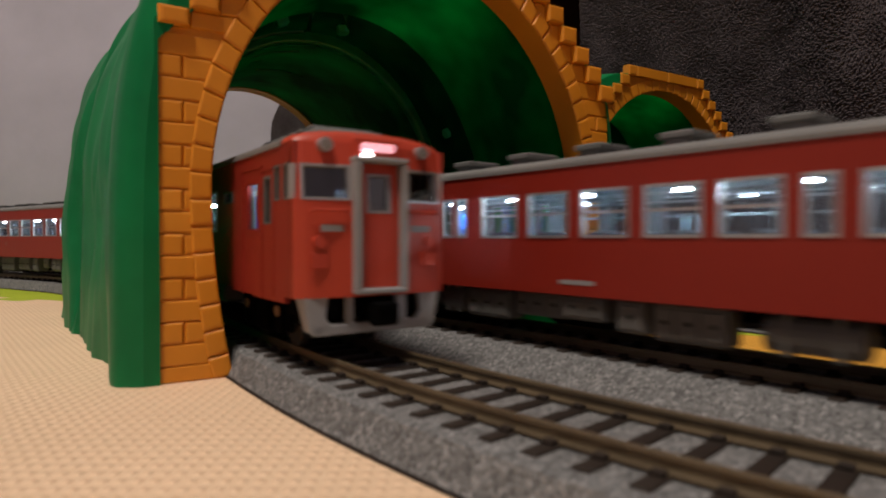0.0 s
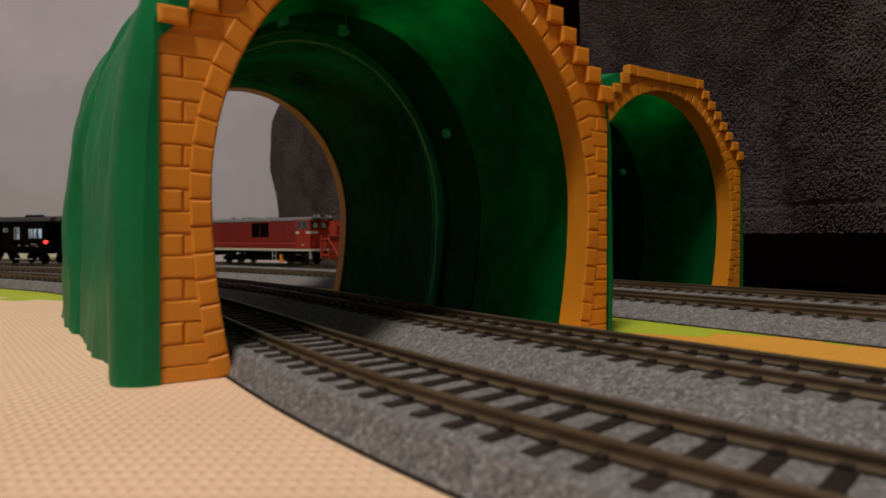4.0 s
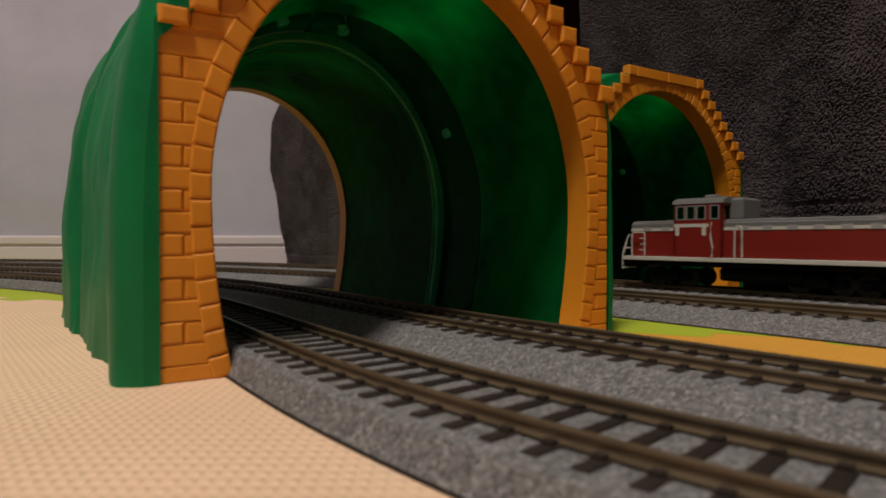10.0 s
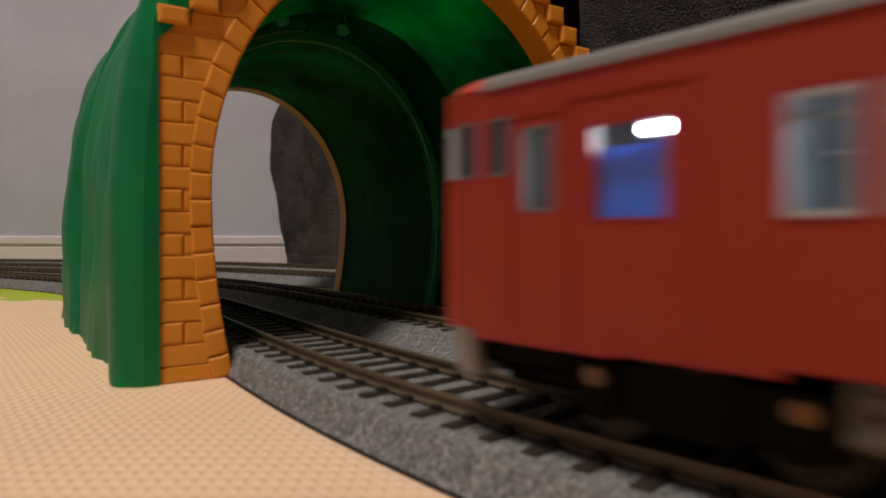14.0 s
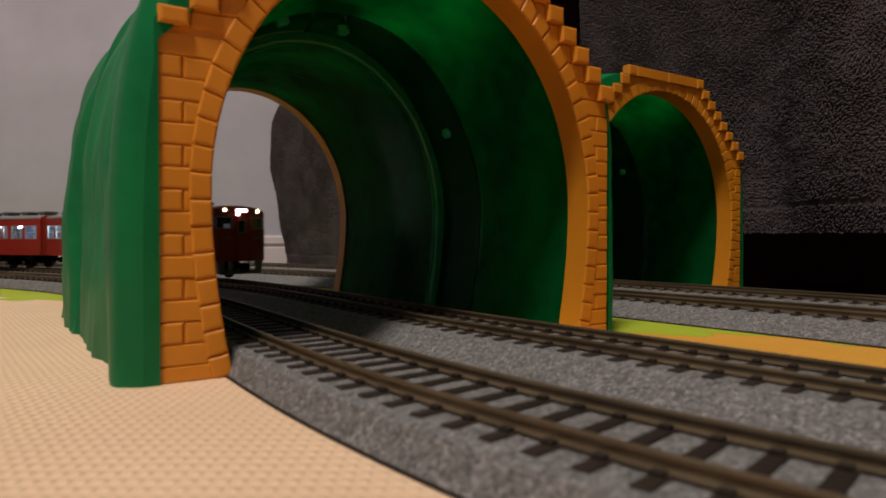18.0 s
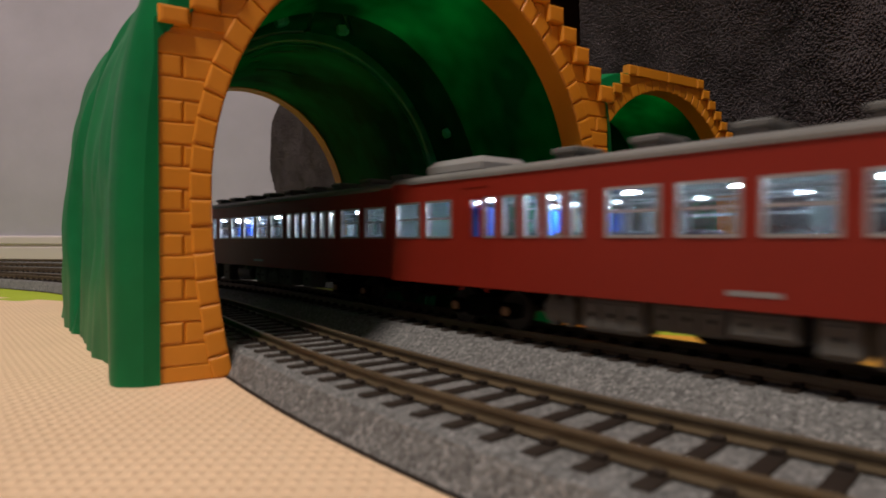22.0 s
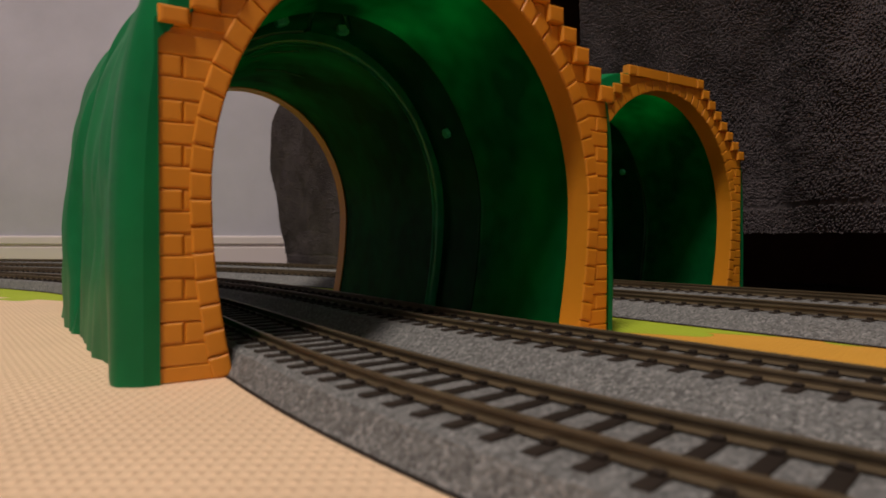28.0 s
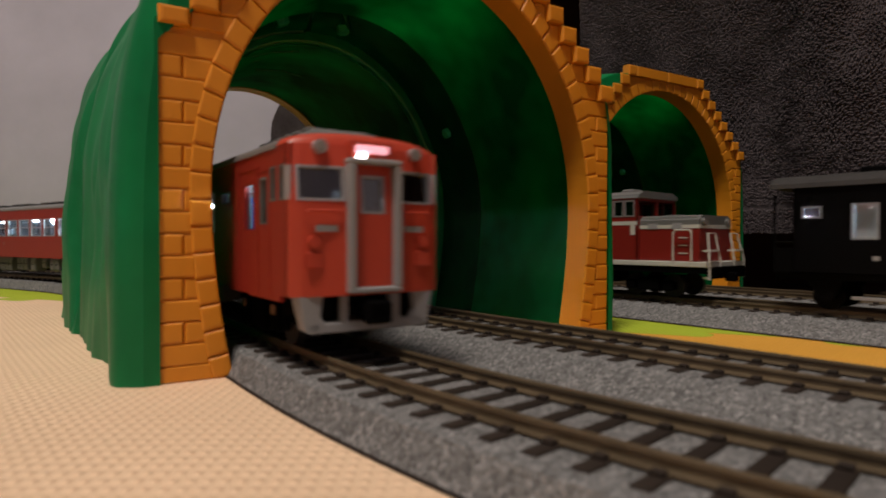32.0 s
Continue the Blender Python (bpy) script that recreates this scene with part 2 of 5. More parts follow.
class Loop:
    """A closed track: the stretch in view, a wide bend, and the way back behind the eye."""

    def __init__(self, ctrl, R, length=None, back=None):
        x, oo = spline(ctrl)
        y = -oo
        self.start = x[0]
        phi = math.atan2(y[-1] - y[-6], x[-1] - x[-6])
        vis = np.stack([x, y], 1)
        L = np.sum(np.hypot(*np.diff(vis, axis=0).T))
        a = np.linspace(phi, math.pi, 160)
        bend = np.stack([x[-1] + R * (np.sin(a) - math.sin(phi)), y[-1] - R * (np.cos(a) - math.cos(phi))], 1)
        x1, y1 = bend[-1]
        r2 = (y1 - y[0]) / 2
        if back is None:
            back = (L + R * (math.pi - phi) + x1 + x[0] + math.pi * r2 - length) / 2
        b = np.linspace(math.pi, 2 * math.pi, 200)
        turn = np.stack([back + r2 * np.sin(b), y1 - r2 - r2 * np.cos(b)], 1)
        pts = np.concatenate([vis, bend[1:], turn, [[x[0], y[0]]]], 0)
        raw = np.concatenate([[0], np.cumsum(np.hypot(*np.diff(pts, axis=0).T))])
        self.length = raw[-1]
        self.s = raw + self.start          # so that s equals the distance along, in view
        self.p = -pts[:, 1:2] * ACROSS + pts[:, 0:1] * ALONG

    def at(self, s):
        s = (np.asarray(s, float) - self.start) % self.length + self.start
        return np.stack([np.interp(s, self.s, self.p[:, 0]), np.interp(s, self.s, self.p[:, 1])], -1)

    def frame_at(self, s):
        d = self.at(np.asarray(s) + 1.5) - self.at(np.asarray(s) - 1.5)
        d = d / np.linalg.norm(d, axis=-1, keepdims=True)
        return self.at(s), d, np.stack([-d[..., 1], d[..., 0]], -1)


TRACK_1 = Loop([(-140, 88.5), (-90, 88), (-45, 85), (0, 79.5), (22, 76.6), (50, 74), (75, 72.9), (100, 73), (150, 76.6), (205, 82.6), (250, 86.8), (300, 90), (380, 89), (455, 80), (534, 55), (600, 28), (680, -12)], 430, length=4352)
TRACK_2 = Loop([(-60, 133.5), (0, 133.5), (90, 134), (150, 134.5), (210, 139), (270, 143), (330, 143), (390, 138.5), (470, 127), (560, 103), (640, 72), (720, 32)], 490, length=4664)
TRACK_3 = Loop([(-60, 256), (0, 256), (80, 256), (165, 256), (260, 253), (350, 245), (440, 227), (527, 204), (610, 172), (700, 124), (780, 80), (860, 20)], 520, back=-330)
TRACK_4 = Loop([(-60, 318), (0, 318), (60, 318), (130, 318.5), (260, 320), (380, 315), (480, 303), (595, 280), (700, 243), (790, 198), (880, 140), (950, 85)], 560, back=-350)


def swept(loop, profile, s0, s1, step):
    """Profile of (left, height) points carried along a stretch of track."""
    s = np.arange(s0, s1 + step * 0.5, step)
    p, d, l = loop.frame_at(s)
    n = len(profile)
    v = []
    for k in range(len(s)):
        v += [(p[k, 0] + l[k, 0] * a, p[k, 1] + l[k, 1] * a, z) for a, z in profile]
    f = []
    for k in range(len(s) - 1):
        f += [(k * n + i, k * n + (i + 1) % n, (k + 1) * n + (i + 1) % n, (k + 1) * n + i) for i in range(n)]
    f += [tuple(range(n - 1, -1, -1)), tuple(range((len(s) - 1) * n, len(s) * n))]
    return mesh_from(v, f)


def tie_geo():
    g = Geo()
    g.box(-1.35, 1.35, -15, 15, RAIL - 4.0, RAIL - 2.3, 0.25)
    for y in (-8.75, 8.75):
        for e in (-1.7, 1.7):
            g.box(-0.9, 0.9, y + e - 0.65, y + e + 0.65, RAIL - 2.4, RAIL - 1.55, 0.2)
    return g


TIE_MESH = tie_geo().mesh()
TIE_MESH.materials.append(M_TIE)
TIE_GAP = 7.5


def rail_profile(y):
    h = RAIL
    return [(y - 1.1, h - 2.3), (y + 1.1, h - 2.3), (y + 1.0, h - 2.0), (y + 0.3, h - 1.75), (y + 0.3, h - 0.75), (y + 0.55, h - 0.6), (y + 0.5, h - 0.08), (y + 0.35, h), (y - 0.35, h), (y - 0.5, h - 0.08), (y - 0.55, h - 0.6), (y - 0.3, h - 0.75), (y - 0.3, h - 1.75), (y - 1.0, h - 2.0)]


def track(loop, label, single, near=25.0):
    """Roadbed, two rails and sleepers; those in the stretch `single` are parts of their own."""
    root = thing("railway_track", label, "railway track", "ballasted model tracks")
    bed = [(-25, 0.1), (near, 0.1), (near - 0.3, 0.6), (17.6, RAIL - 3.2), (15.8, RAIL - 2.75), (-15.8, RAIL - 2.75), (-17.6, RAIL - 3.2), (-24.7, 0.6)]
    end = loop.start + loop.length
    part("roadbed", swept(loop, bed, loop.start, end, 9.0), M_BALLAST, root, "grey speckled ballast roadbed")
    part("bed_rim", swept(loop, [(near - 0.2, 0.1), (near + 0.25, 0.1), (near + 0.25, 0.4), (near - 0.2, 0.6)], loop.start, end, 9.0), M_TIE, root, "dark brown rim of the roadbed")
    for y in (-8.75, 8.75):
        part("rail", swept(loop, rail_profile(y), loop.start, end, 7.0), M_RAIL, root, "weathered brass-coloured rail")
    count = int(loop.length / TIE_GAP)
    s = loop.start + np.arange(count) * loop.length / count
    p, d, l = loop.frame_at(s)
    base = np.array([v.co[:] for v in TIE_MESH.vertices]) / MM
    polys = [tuple(q.vertices) for q in TIE_MESH.polygons]
    v, f = [], []
    for k in range(count):
        if single[0] <= s[k] <= single[1]:
            ob = part("sleeper", TIE_MESH, M_TIE, root)
            ob.matrix_basis = Matrix(((d[k, 0], l[k, 0], 0, p[k, 0] * MM), (d[k, 1], l[k, 1], 0, p[k, 1] * MM), (0, 0, 1, 0), (0, 0, 0, 1)))
        else:
            o = len(v)
            w = np.empty_like(base)
            w[:, 0] = p[k, 0] + d[k, 0] * base[:, 0] + l[k, 0] * base[:, 1]
            w[:, 1] = p[k, 1] + d[k, 1] * base[:, 0] + l[k, 1] * base[:, 1]
            w[:, 2] = base[:, 2]
            v += [tuple(q) for q in w]
            f += [tuple(i + o for i in q) for q in polys]
    rest = part("sleepers_beyond", mesh_from(v, f), M_TIE, root)
    tagged(rest, kind="stuff")
    return root


# ---- room ----
def room_box(name, x0, x1, y0, y1, z0, z1, material, label, category):
    ob = part(name, Geo().box(x0, x1, y0, y1, z0, z1), material)
    return tagged(ob, label, category, kind="structure")


FLOOR_Z = -12.0
room_box("floor", -2300, 1900, -2200, 1700, FLOOR_Z - 40, FLOOR_Z, M_FLOOR, "dark brown wooden floor under the play mats", "floor")
room_box("ceiling", -2300, 1900, -2200, 1700, 2400, 2440, M_CEIL, "plain white papered ceiling", "ceiling")
room_box("wall_south", -2300, 1900, -2260, -2200, FLOOR_Z, 2400, M_WALL, "plain light grey papered wall", "wall")
room_box("wall_west", -2360, -2300, -2200, 1700, FLOOR_Z, 2400, M_WALL, "plain light grey papered wall", "wall")
room_box("wall_east", 1900, 1960, -2200, 1700, FLOOR_Z, 2400, M_WALL, "plain light grey papered wall", "wall")


def turned(geo, x, y, deg):
    me = geo.mesh()
    me.transform(Matrix.Translation((x * MM, y * MM, 0)) @ Matrix.Rotation(radians(deg), 4, "Z"))
    return me


WALL_Y = 1010.0
WALL_TURN = 1.0
tagged(part("wall_north", turned(Geo().box(-2300, 2300, 0, 60, FLOOR_Z, 2400), 0, WALL_Y, WALL_TURN), M_WALL), "light grey textured wallpaper on a plain wall", "wall", kind="structure")
skirting = Geo()
skirting.prism([(-7.0, FLOOR_Z), (0, FLOOR_Z), (0, 40.0), (-4.0, 40.0), (-7.5, 37.5), (-7.5, 27.5), (-3.5, 26.0), (-3.5, 22.0), (-7.5, 20.5)], -2300, 2300, "x")
tagged(part("baseboard", turned(skirting, 0, WALL_Y, WALL_TURN), M_TRIM), "cream moulded baseboard with a groove along the wall", "baseboard", kind="structure")


# ---- play mats ----
def mat_foam(name, color):
    m, nt, b = mat_new(name, 0.75)
    v = coords(nt)
    w1 = N(nt, "ShaderNodeTexWave", Scale=128.0, Distortion=1.0, Detail=1.0)
    w2 = N(nt, "ShaderNodeTexWave", Scale=108.0, Distortion=1.0, Detail=1.0)
    w2.bands_direction = "Y"
    for w in (w1, w2):
        nt.links.new(v, w.inputs["Vector"])
    mu = N(nt, "ShaderNodeMath")
    mu.operation = "MULTIPLY"
    nt.links.new(w1.outputs["Fac"], mu.inputs[0])
    nt.links.new(w2.outputs["Fac"], mu.inputs[1])
    n1 = noise_tex(nt, v, 14, 5)
    mixc = N(nt, "ShaderNodeMixRGB", Fac=0.11)
    mixc.blend_type = "MULTIPLY"
    lo = tuple(c * 0.88 for c in color)
    nt.links.new(ramp(nt, n1, [(0.3, lo), (0.7, color)]), mixc.inputs[1])
    nt.links.new(mu.outputs[0], mixc.inputs[2])
    nt.links.new(mixc.outputs[0], b.inputs["Base Color"])
    b.inputs["Specular IOR Level"].default_value = 0.25
    bump(nt, b, mu.outputs[0], 0.75, 0.0007)
    return m


M_BEIGE = mat_foam("beige_foam", (0.84, 0.60, 0.41))
M_LIME = mat_foam("lime_foam", (0.40, 0.50, 0.035))
M_AMBERFOAM = mat_foam("orange_foam", (0.72, 0.36, 0.05))
MAT_TURN = -24.2
MAT_AT = (-67.0, 275.6)


def puzzle_edge(x0, x1, y):
    """Interlocking edge: a rounded tab reaching 11 mm towards the viewer every 60 mm."""
    pts = []
    for k in range(int(round((x1 - x0) / 60))):
        for u, w in ((0, 0), (19, 0), (16.5, -4), (17.5, -8.5), (21, -11), (39, -11), (42.5, -8.5), (43.5, -4), (41, 0)):
            pts.append((x0 + 60 * k + u, y + w))
    return pts + [(x1, y)]


def play_mat(poly, material, label):
    return tagged(part("play_mat", turned(Geo().prism(poly, FLOOR_Z + 0.2, 0.0), *MAT_AT, MAT_TURN), material), label, "foam mat", "interlocking foam play mats")


EDGE = 0.25
play_mat([(-1400, -1500), (152, -1500), (152, -122), (147, -117), (140, -117)] + puzzle_edge(-1360, 140, -EDGE)[::-1] + [(-1400, -EDGE)], M_BEIGE, "beige foam play mat with a woven texture, under the tracks")
play_mat([(152.4, -1500), (1340, -1500)] + puzzle_edge(129, 1329, 19.5 - EDGE)[4:][::-1] + [(140.4, 8.5 - EDGE), (140.4, -116.6), (147.2, -116.6), (152.4, -121.8)], M_AMBERFOAM, "orange foam play mat with a woven texture, under the tracks")
play_mat([(-1400, EDGE)] + puzzle_edge(-1360, 140, EDGE) + [(140, 8.5 + EDGE)] + puzzle_edge(129, 489, 19.5 + EDGE)[4:] + [(94, 205), (159, 340), (159, 465), (-1400, 465)], M_LIME, "lime green foam play mat with a woven texture")

track(TRACK_1, "grey ballasted model railway track, innermost loop on the mats", (-20, 330), 20.8)
track(TRACK_2, "grey ballasted model railway track beside the innermost loop", (-20, 420), 27.0)
track(TRACK_3, "grey ballasted model railway track of an outer loop", (20, 240), 28.0)
track(TRACK_4, "grey ballasted model railway track, outermost loop by the furniture", (60, 240))

# ---- toy tunnels ----
LEG_TOP, TOP_Z, T_LEN = 76.6, 119.6, 208.0
BACK_RISE = 0.045  # the hill gets a little higher towards the back
ARCH_C, ARCH_Z, ARCH_R, ARCH_H = 75.15, 42.3, 64.25, 67.2
PORTAL_T = 8.6     # thickness of the portal plate
LEG_OUT = {-1: 76.9, 1: 74.4}
STEP_S, STEP_Z = 6.05, 5.4


@functools.lru_cache(maxsize=None)
def arch_path(grow):
    """Points of the opening's edge, enlarged by grow, and the way along them."""
    z = np.linspace(0, ARCH_Z, 60)
    half = ARCH_R - 5.1 * ((ARCH_Z - z) / ARCH_Z) ** 1.9 + grow
    a = np.linspace(math.pi, 0, 240)[1:-1]
    x = np.concatenate([ARCH_C - half, ARCH_C + (ARCH_R + grow) * np.cos(a), (ARCH_C + half)[::-1]])
    h = np.concatenate([z, ARCH_Z + (ARCH_H + grow) * np.sin(a), z[::-1]])
    way = np.concatenate([[0], np.cumsum(np.hypot(np.diff(x), np.diff(h)))])
    return x, h, way / way[-1]


def opening(u, grow=0.0):
    """Inner edge of the portal from the left foot (u = 0) over the top to the right foot (u = 1)."""
    x, h, way = arch_path(round(grow, 3))
    return float(np.interp(u, way, x)), float(np.interp(u, way, h))


def off_edge(u, d):
    """Point d outside the inner edge, square to it."""
    a, b = Vector(opening(max(0.0, u - 0.004))), Vector(opening(min(1.0, u + 0.004)))
    t = (b - a).normalized()
    p = Vector(opening(u)) + Vector((-t.y, t.x)) * d
    return p.x, max(0.0, p.y)


def ring_half(z, grow):
    """Half width of the arch, enlarged by grow, at a height; None above it."""
    if z <= ARCH_Z:
        return ARCH_R - 5.1 * ((ARCH_Z - z) / ARCH_Z) ** 1.9 + grow
    k = 1 - ((z - ARCH_Z) / (ARCH_H + grow)) ** 2
    return (ARCH_R + grow) * math.sqrt(k) if k > 0 else None


def quad_block(c4, y0, y1, ch=0.45):
    """Block with four (s, z) corners, its front edges well rounded towards y0."""
    cx = sum(p[0] for p in c4) / 4
    cz = sum(p[1] for p in c4) / 4

    def inset(w):
        out = []
        for s, z in c4:
            d = math.hypot(s - cx, z - cz)
            k = max(0, d - w * 1.4) / d
            out.append((cx + (s - cx) * k, cz + (z - cz) * k))
        return out

    rings = [(inset(ch * 1.7), y0), (inset(ch * 0.9), y0 + ch * 0.16), (inset(ch * 0.35), y0 + ch * 0.6), (c4, y0 + ch * 1.5), (c4, y1)]
    v = [(s, y, z) for ring, y in rings for s, z in ring]
    f = [(0, 1, 2, 3)]
    for k in (0, 4, 8, 12):
        f += [(k + i, k + 4 + i, k + 4 + (i + 1) % 4, k + (i + 1) % 4) for i in range(4)]
    return Geo().add(v, f)


def portal_blocks():
    """Arch stones along the opening, courses on the legs, and stepped copings up to the flat top."""
    rnd = random.Random(5)
    out = []
    n = 50
    gap = 0.07

    def brick(side, a, b, z0, z1, y0, ch):
        """Block between the distances a < b from the middle."""
        if b - a < 0.7:
            return
        q = [rnd.uniform(-0.09, 0.09) for _ in range(4)]
        out.append(quad_block([(ARCH_C + side * (a + gap + q[0]), z0 + gap + q[1]), (ARCH_C + side * (b - gap), z0 + gap + q[2]), (ARCH_C + side * (b - gap), z1 - gap + q[3]), (ARCH_C + side * (a + gap + q[0]), z1 - gap + q[1])], y0, 2.0, ch))

    for i in range(n):
        a, b = (i + 0.015) / n, (i + 0.985) / n
        ring = 5.3 + 0.8 * math.sin(math.pi * (i + 0.5) / n) ** 2
        out.append(quad_block([opening(a), opening(b), off_edge(b, ring), off_edge(a, ring)], -0.95 + rnd.uniform(-0.12, 0.12), 2.5, 0.48))
    rows = [(0.0, 3.6)] + [(3.6 + k * 4.867, 4.867) for k in range(15)]
    for k, (z, h) in enumerate(rows):
        for side in (-1, 1):
            lo = ring_half(z + h * 0.5, 4.4)
            hi = LEG_OUT[side]
            if k % 2 or k == 0 or hi - lo < 4:
                brick(side, lo, hi, z, z + h, -0.65 + rnd.uniform(-0.1, 0.1), 0.46)
            else:
                brick(side, hi - 6.1, hi, z, z + h, -0.7 + rnd.uniform(-0.1, 0.1), 0.46)
                brick(side, lo, hi - 6.1, z, z + h, -0.55 + rnd.uniform(-0.1, 0.1), 0.42)
    for k in range(8):
        z, z1 = LEG_TOP + k * STEP_Z, LEG_TOP + (k + 1) * STEP_Z
        for side in (-1, 1):
            hi = 75.5 - STEP_S * k + (1.0 if side < 0 and k == 0 else 0.0)
            z = LEG_TOP + k * STEP_Z + (1.4 if side < 0 and k == 0 else 0.0)
            if k < 7:
                brick(side, hi - 7.2, hi, z, z1, -2.3, 0.6)
                lo = ring_half(z + STEP_Z * 0.5, 4.6)
                cut = hi - 7.2
                lo = 0.0 if lo is None else lo
                m = max(1, int(round((cut - lo) / 11.0)))
                for j in range(m):
                    brick(side, cut - (cut - lo) * (j + 1) / m, cut - (cut - lo) * j / m, z, z1, -0.6 + rnd.uniform(-0.1, 0.1), 0.42)
            else:
                brick(side, hi - 6.6, hi, z, z1, -2.4, 0.6)
                brick(side, 0.0, hi - 6.6, z, z1, -2.2, 0.6)
    return out


def slab_edge(s, z):
    """Outer edge of the plate on the ray from the middle through a point of the opening."""
    side = -1 if s < ARCH_C else 1
    if z < LEG_TOP - 14:
        return ARCH_C + side * (LEG_OUT[side] - 0.5), z
    dx, dz = abs(s - ARCH_C), z - (LEG_TOP - 14)
    slant = STEP_S / STEP_Z
    ks = []
    if dx > 1e-6:
        ks.append((LEG_OUT[side] - 0.5) / dx)
    ks.append((TOP_Z - 0.8 - (LEG_TOP - 14)) / max(dz, 1e-6))
    ks.append((74.3 + 14 * slant) / (dx + dz * slant))
    k = min(ks)
    return ARCH_C + side * dx * k, LEG_TOP - 14 + dz * k


def portal_slab():
    """Flat orange plate behind the bricks, with the arched opening through it."""
    n = 120
    v, f = [], []
    for i in range(n + 1):
        s, z = opening(i / n)
        o = slab_edge(s, z)
        v += [(s, 0, z), (o[0], 0, o[1]), (o[0], PORTAL_T, o[1]), (s, PORTAL_T, z)]
    for i in range(n):
        for k in range(4):
            f.append((4 * i + k, 4 * i + (k + 1) % 4, 4 * i + 4 + (k + 1) % 4, 4 * i + 4 + k))
    f += [(0, 1, 2, 3), (4 * n + 3, 4 * n + 2, 4 * n + 1, 4 * n)]
    return Geo().add(v, f)


def hill_shell():
    """Moulded green hill: folded outside, smooth ribbed inside."""
    nu, nv = 110, 70
    v, f = [], []

    knots = ((-2, 78.5), (-0.6, 82.0), (1.4, 85.4), (4.0, 86.6), (12, 86.4), (19.5, 86.0), (26, 84.6), (34, 86.2), (45.5, 87.8), (60, 88.4), (74, 90.2), (90, 90.3), (94.5, 93.4), (104, 94.2), (115, 94.6), (130, 93.2), (150, 95.0), (178, 93.8), (212, 92.0))

    def outside(u, y):
        a = math.pi * (1 - u)
        c, s = math.cos(a), math.sin(a)
        e = 3.35 + 0.6 * max(0.0, 1 - max(0.0, y) / 30.0) if c < 0 else float(np.interp(y, (3, 40), (3.9, 2.6)))
        sz0 = abs(s) ** (2 / e)
        wob = -12.0 * math.sin(math.pi * min(1.0, sz0 * 1.1)) * min(1.0, max(0.0, y) / 25.0) + 13.0 * noise.noise(Vector((y * 0.016, sz0 * 2.9, c))) * min(1.0, max(0.0, y) / 40.0) * min(1.0, sz0 * 2.0)
        half = knots[-1][1]
        for (ya, ha), (yb, hb) in zip(knots, knots[1:]):
            if ya <= y + wob < yb:
                w = (y + wob - ya) / (yb - ya)
                half = ha + (hb - ha) * (w if yb < 8 else 0.5 - 0.5 * math.cos(math.pi * w))
        if c > 0:
            half = (max(half, min(84.0, 80.0 + y)) if y < 30 else half) - 4.0
        top = 116.0 + 6.5 * min(1.0, max(0.0, y) / 45.0)
        sx = math.copysign(abs(c) ** (2 / e), c) * half
        sz = sz0 * top
        crease = abs(math.sin(y * 0.115 + 2.2 * math.sin(sz / 33.0) + 1.6 * noise.noise(Vector((sx * 0.02, y * 0.03, sz * 0.022)))))
        k = 1.5 * (crease ** 0.6 - 0.7) + 2.4 * noise.noise(Vector((sx * 0.03, y * 0.05, sz * 0.028 + 7))) + 0.9 * noise.noise(Vector((sx * 0.08, y * 0.13, sz * 0.045)))
        bulge = k * min(1.0, max(0.0, (y - 12.0) / 26.0))
        lift = 3.0 * math.sin(math.pi * min(1.0, max(0.0, y / T_LEN)))
        sx += c * bulge
        sz = max(0.0, sz + (s * bulge + lift) * min(1.0, sz / 12.0)) * (1 + BACK_RISE * y / T_LEN)
        if c > 0:    # no wider than the stepped portal at the front
            sx = min(sx, (76.3 + 0.9 * math.sin(sz / 9.0) if sz < 74.5 else 75.2 - (sz - 76.6) * STEP_S / STEP_Z) + max(0.0, y) * 0.7)
        elif sz < 80:
            sx = min(sx, -77.3)
        return ARCH_C + sx, sz

    ys = sorted([7.0 + (T_LEN - 6.0) * j / 92 for j in range(93)] + [-1.4, -1.0, -0.4, 0.4, 1.2, 2.2, 3.4, 5.0])
    nv = len(ys) - 1
    for j in range(nv + 1):
        y = ys[j]
        for i in range(nu + 1):
            s, z = outside(i / nu, y)
            v.append((s, y, z))
    for j in range(nv):
        for i in range(nu):
            a = j * (nu + 1) + i
            f.append((a, a + 1, a + nu + 2, a + nu + 1))
    for j in (0, nv):
        o = len(v)
        y = v[j * (nu + 1)][1]
        drop = 1 + BACK_RISE * y / T_LEN
        v += [v[j * (nu + 1) + i] for i in range(nu + 1)]
        for i in range(nu + 1):
            s, _, z = v[j * (nu + 1) + i]
            side = -1 if s < ARCH_C else 1
            inner = LEG_OUT[side] - 0.5 if z / drop < LEG_TOP else max(0.0, 74.3 - (z / drop - LEG_TOP) * STEP_S / STEP_Z)
            v.append((ARCH_C + side * min(inner, abs(s - ARCH_C)), y, z))
        for i in range(nu):
            f.append((o + i, o + i + 1, o + nu + 2 + i, o + nu + 1 + i))
    return mesh_from(v, f, True)


def lining_off(y):
    """How far the inside lies behind (+) or before (-) the portal's edge."""
    return float(np.interp(y, (7, 40, 59.4, 60.6, 64, 92.2, 93.4, 97, 130, 165, 201), (1.0, 1.4, 0.6, 0.8, 2.6, 2.2, -2.0, -2.2, -2.6, -1.4, 0.8)))


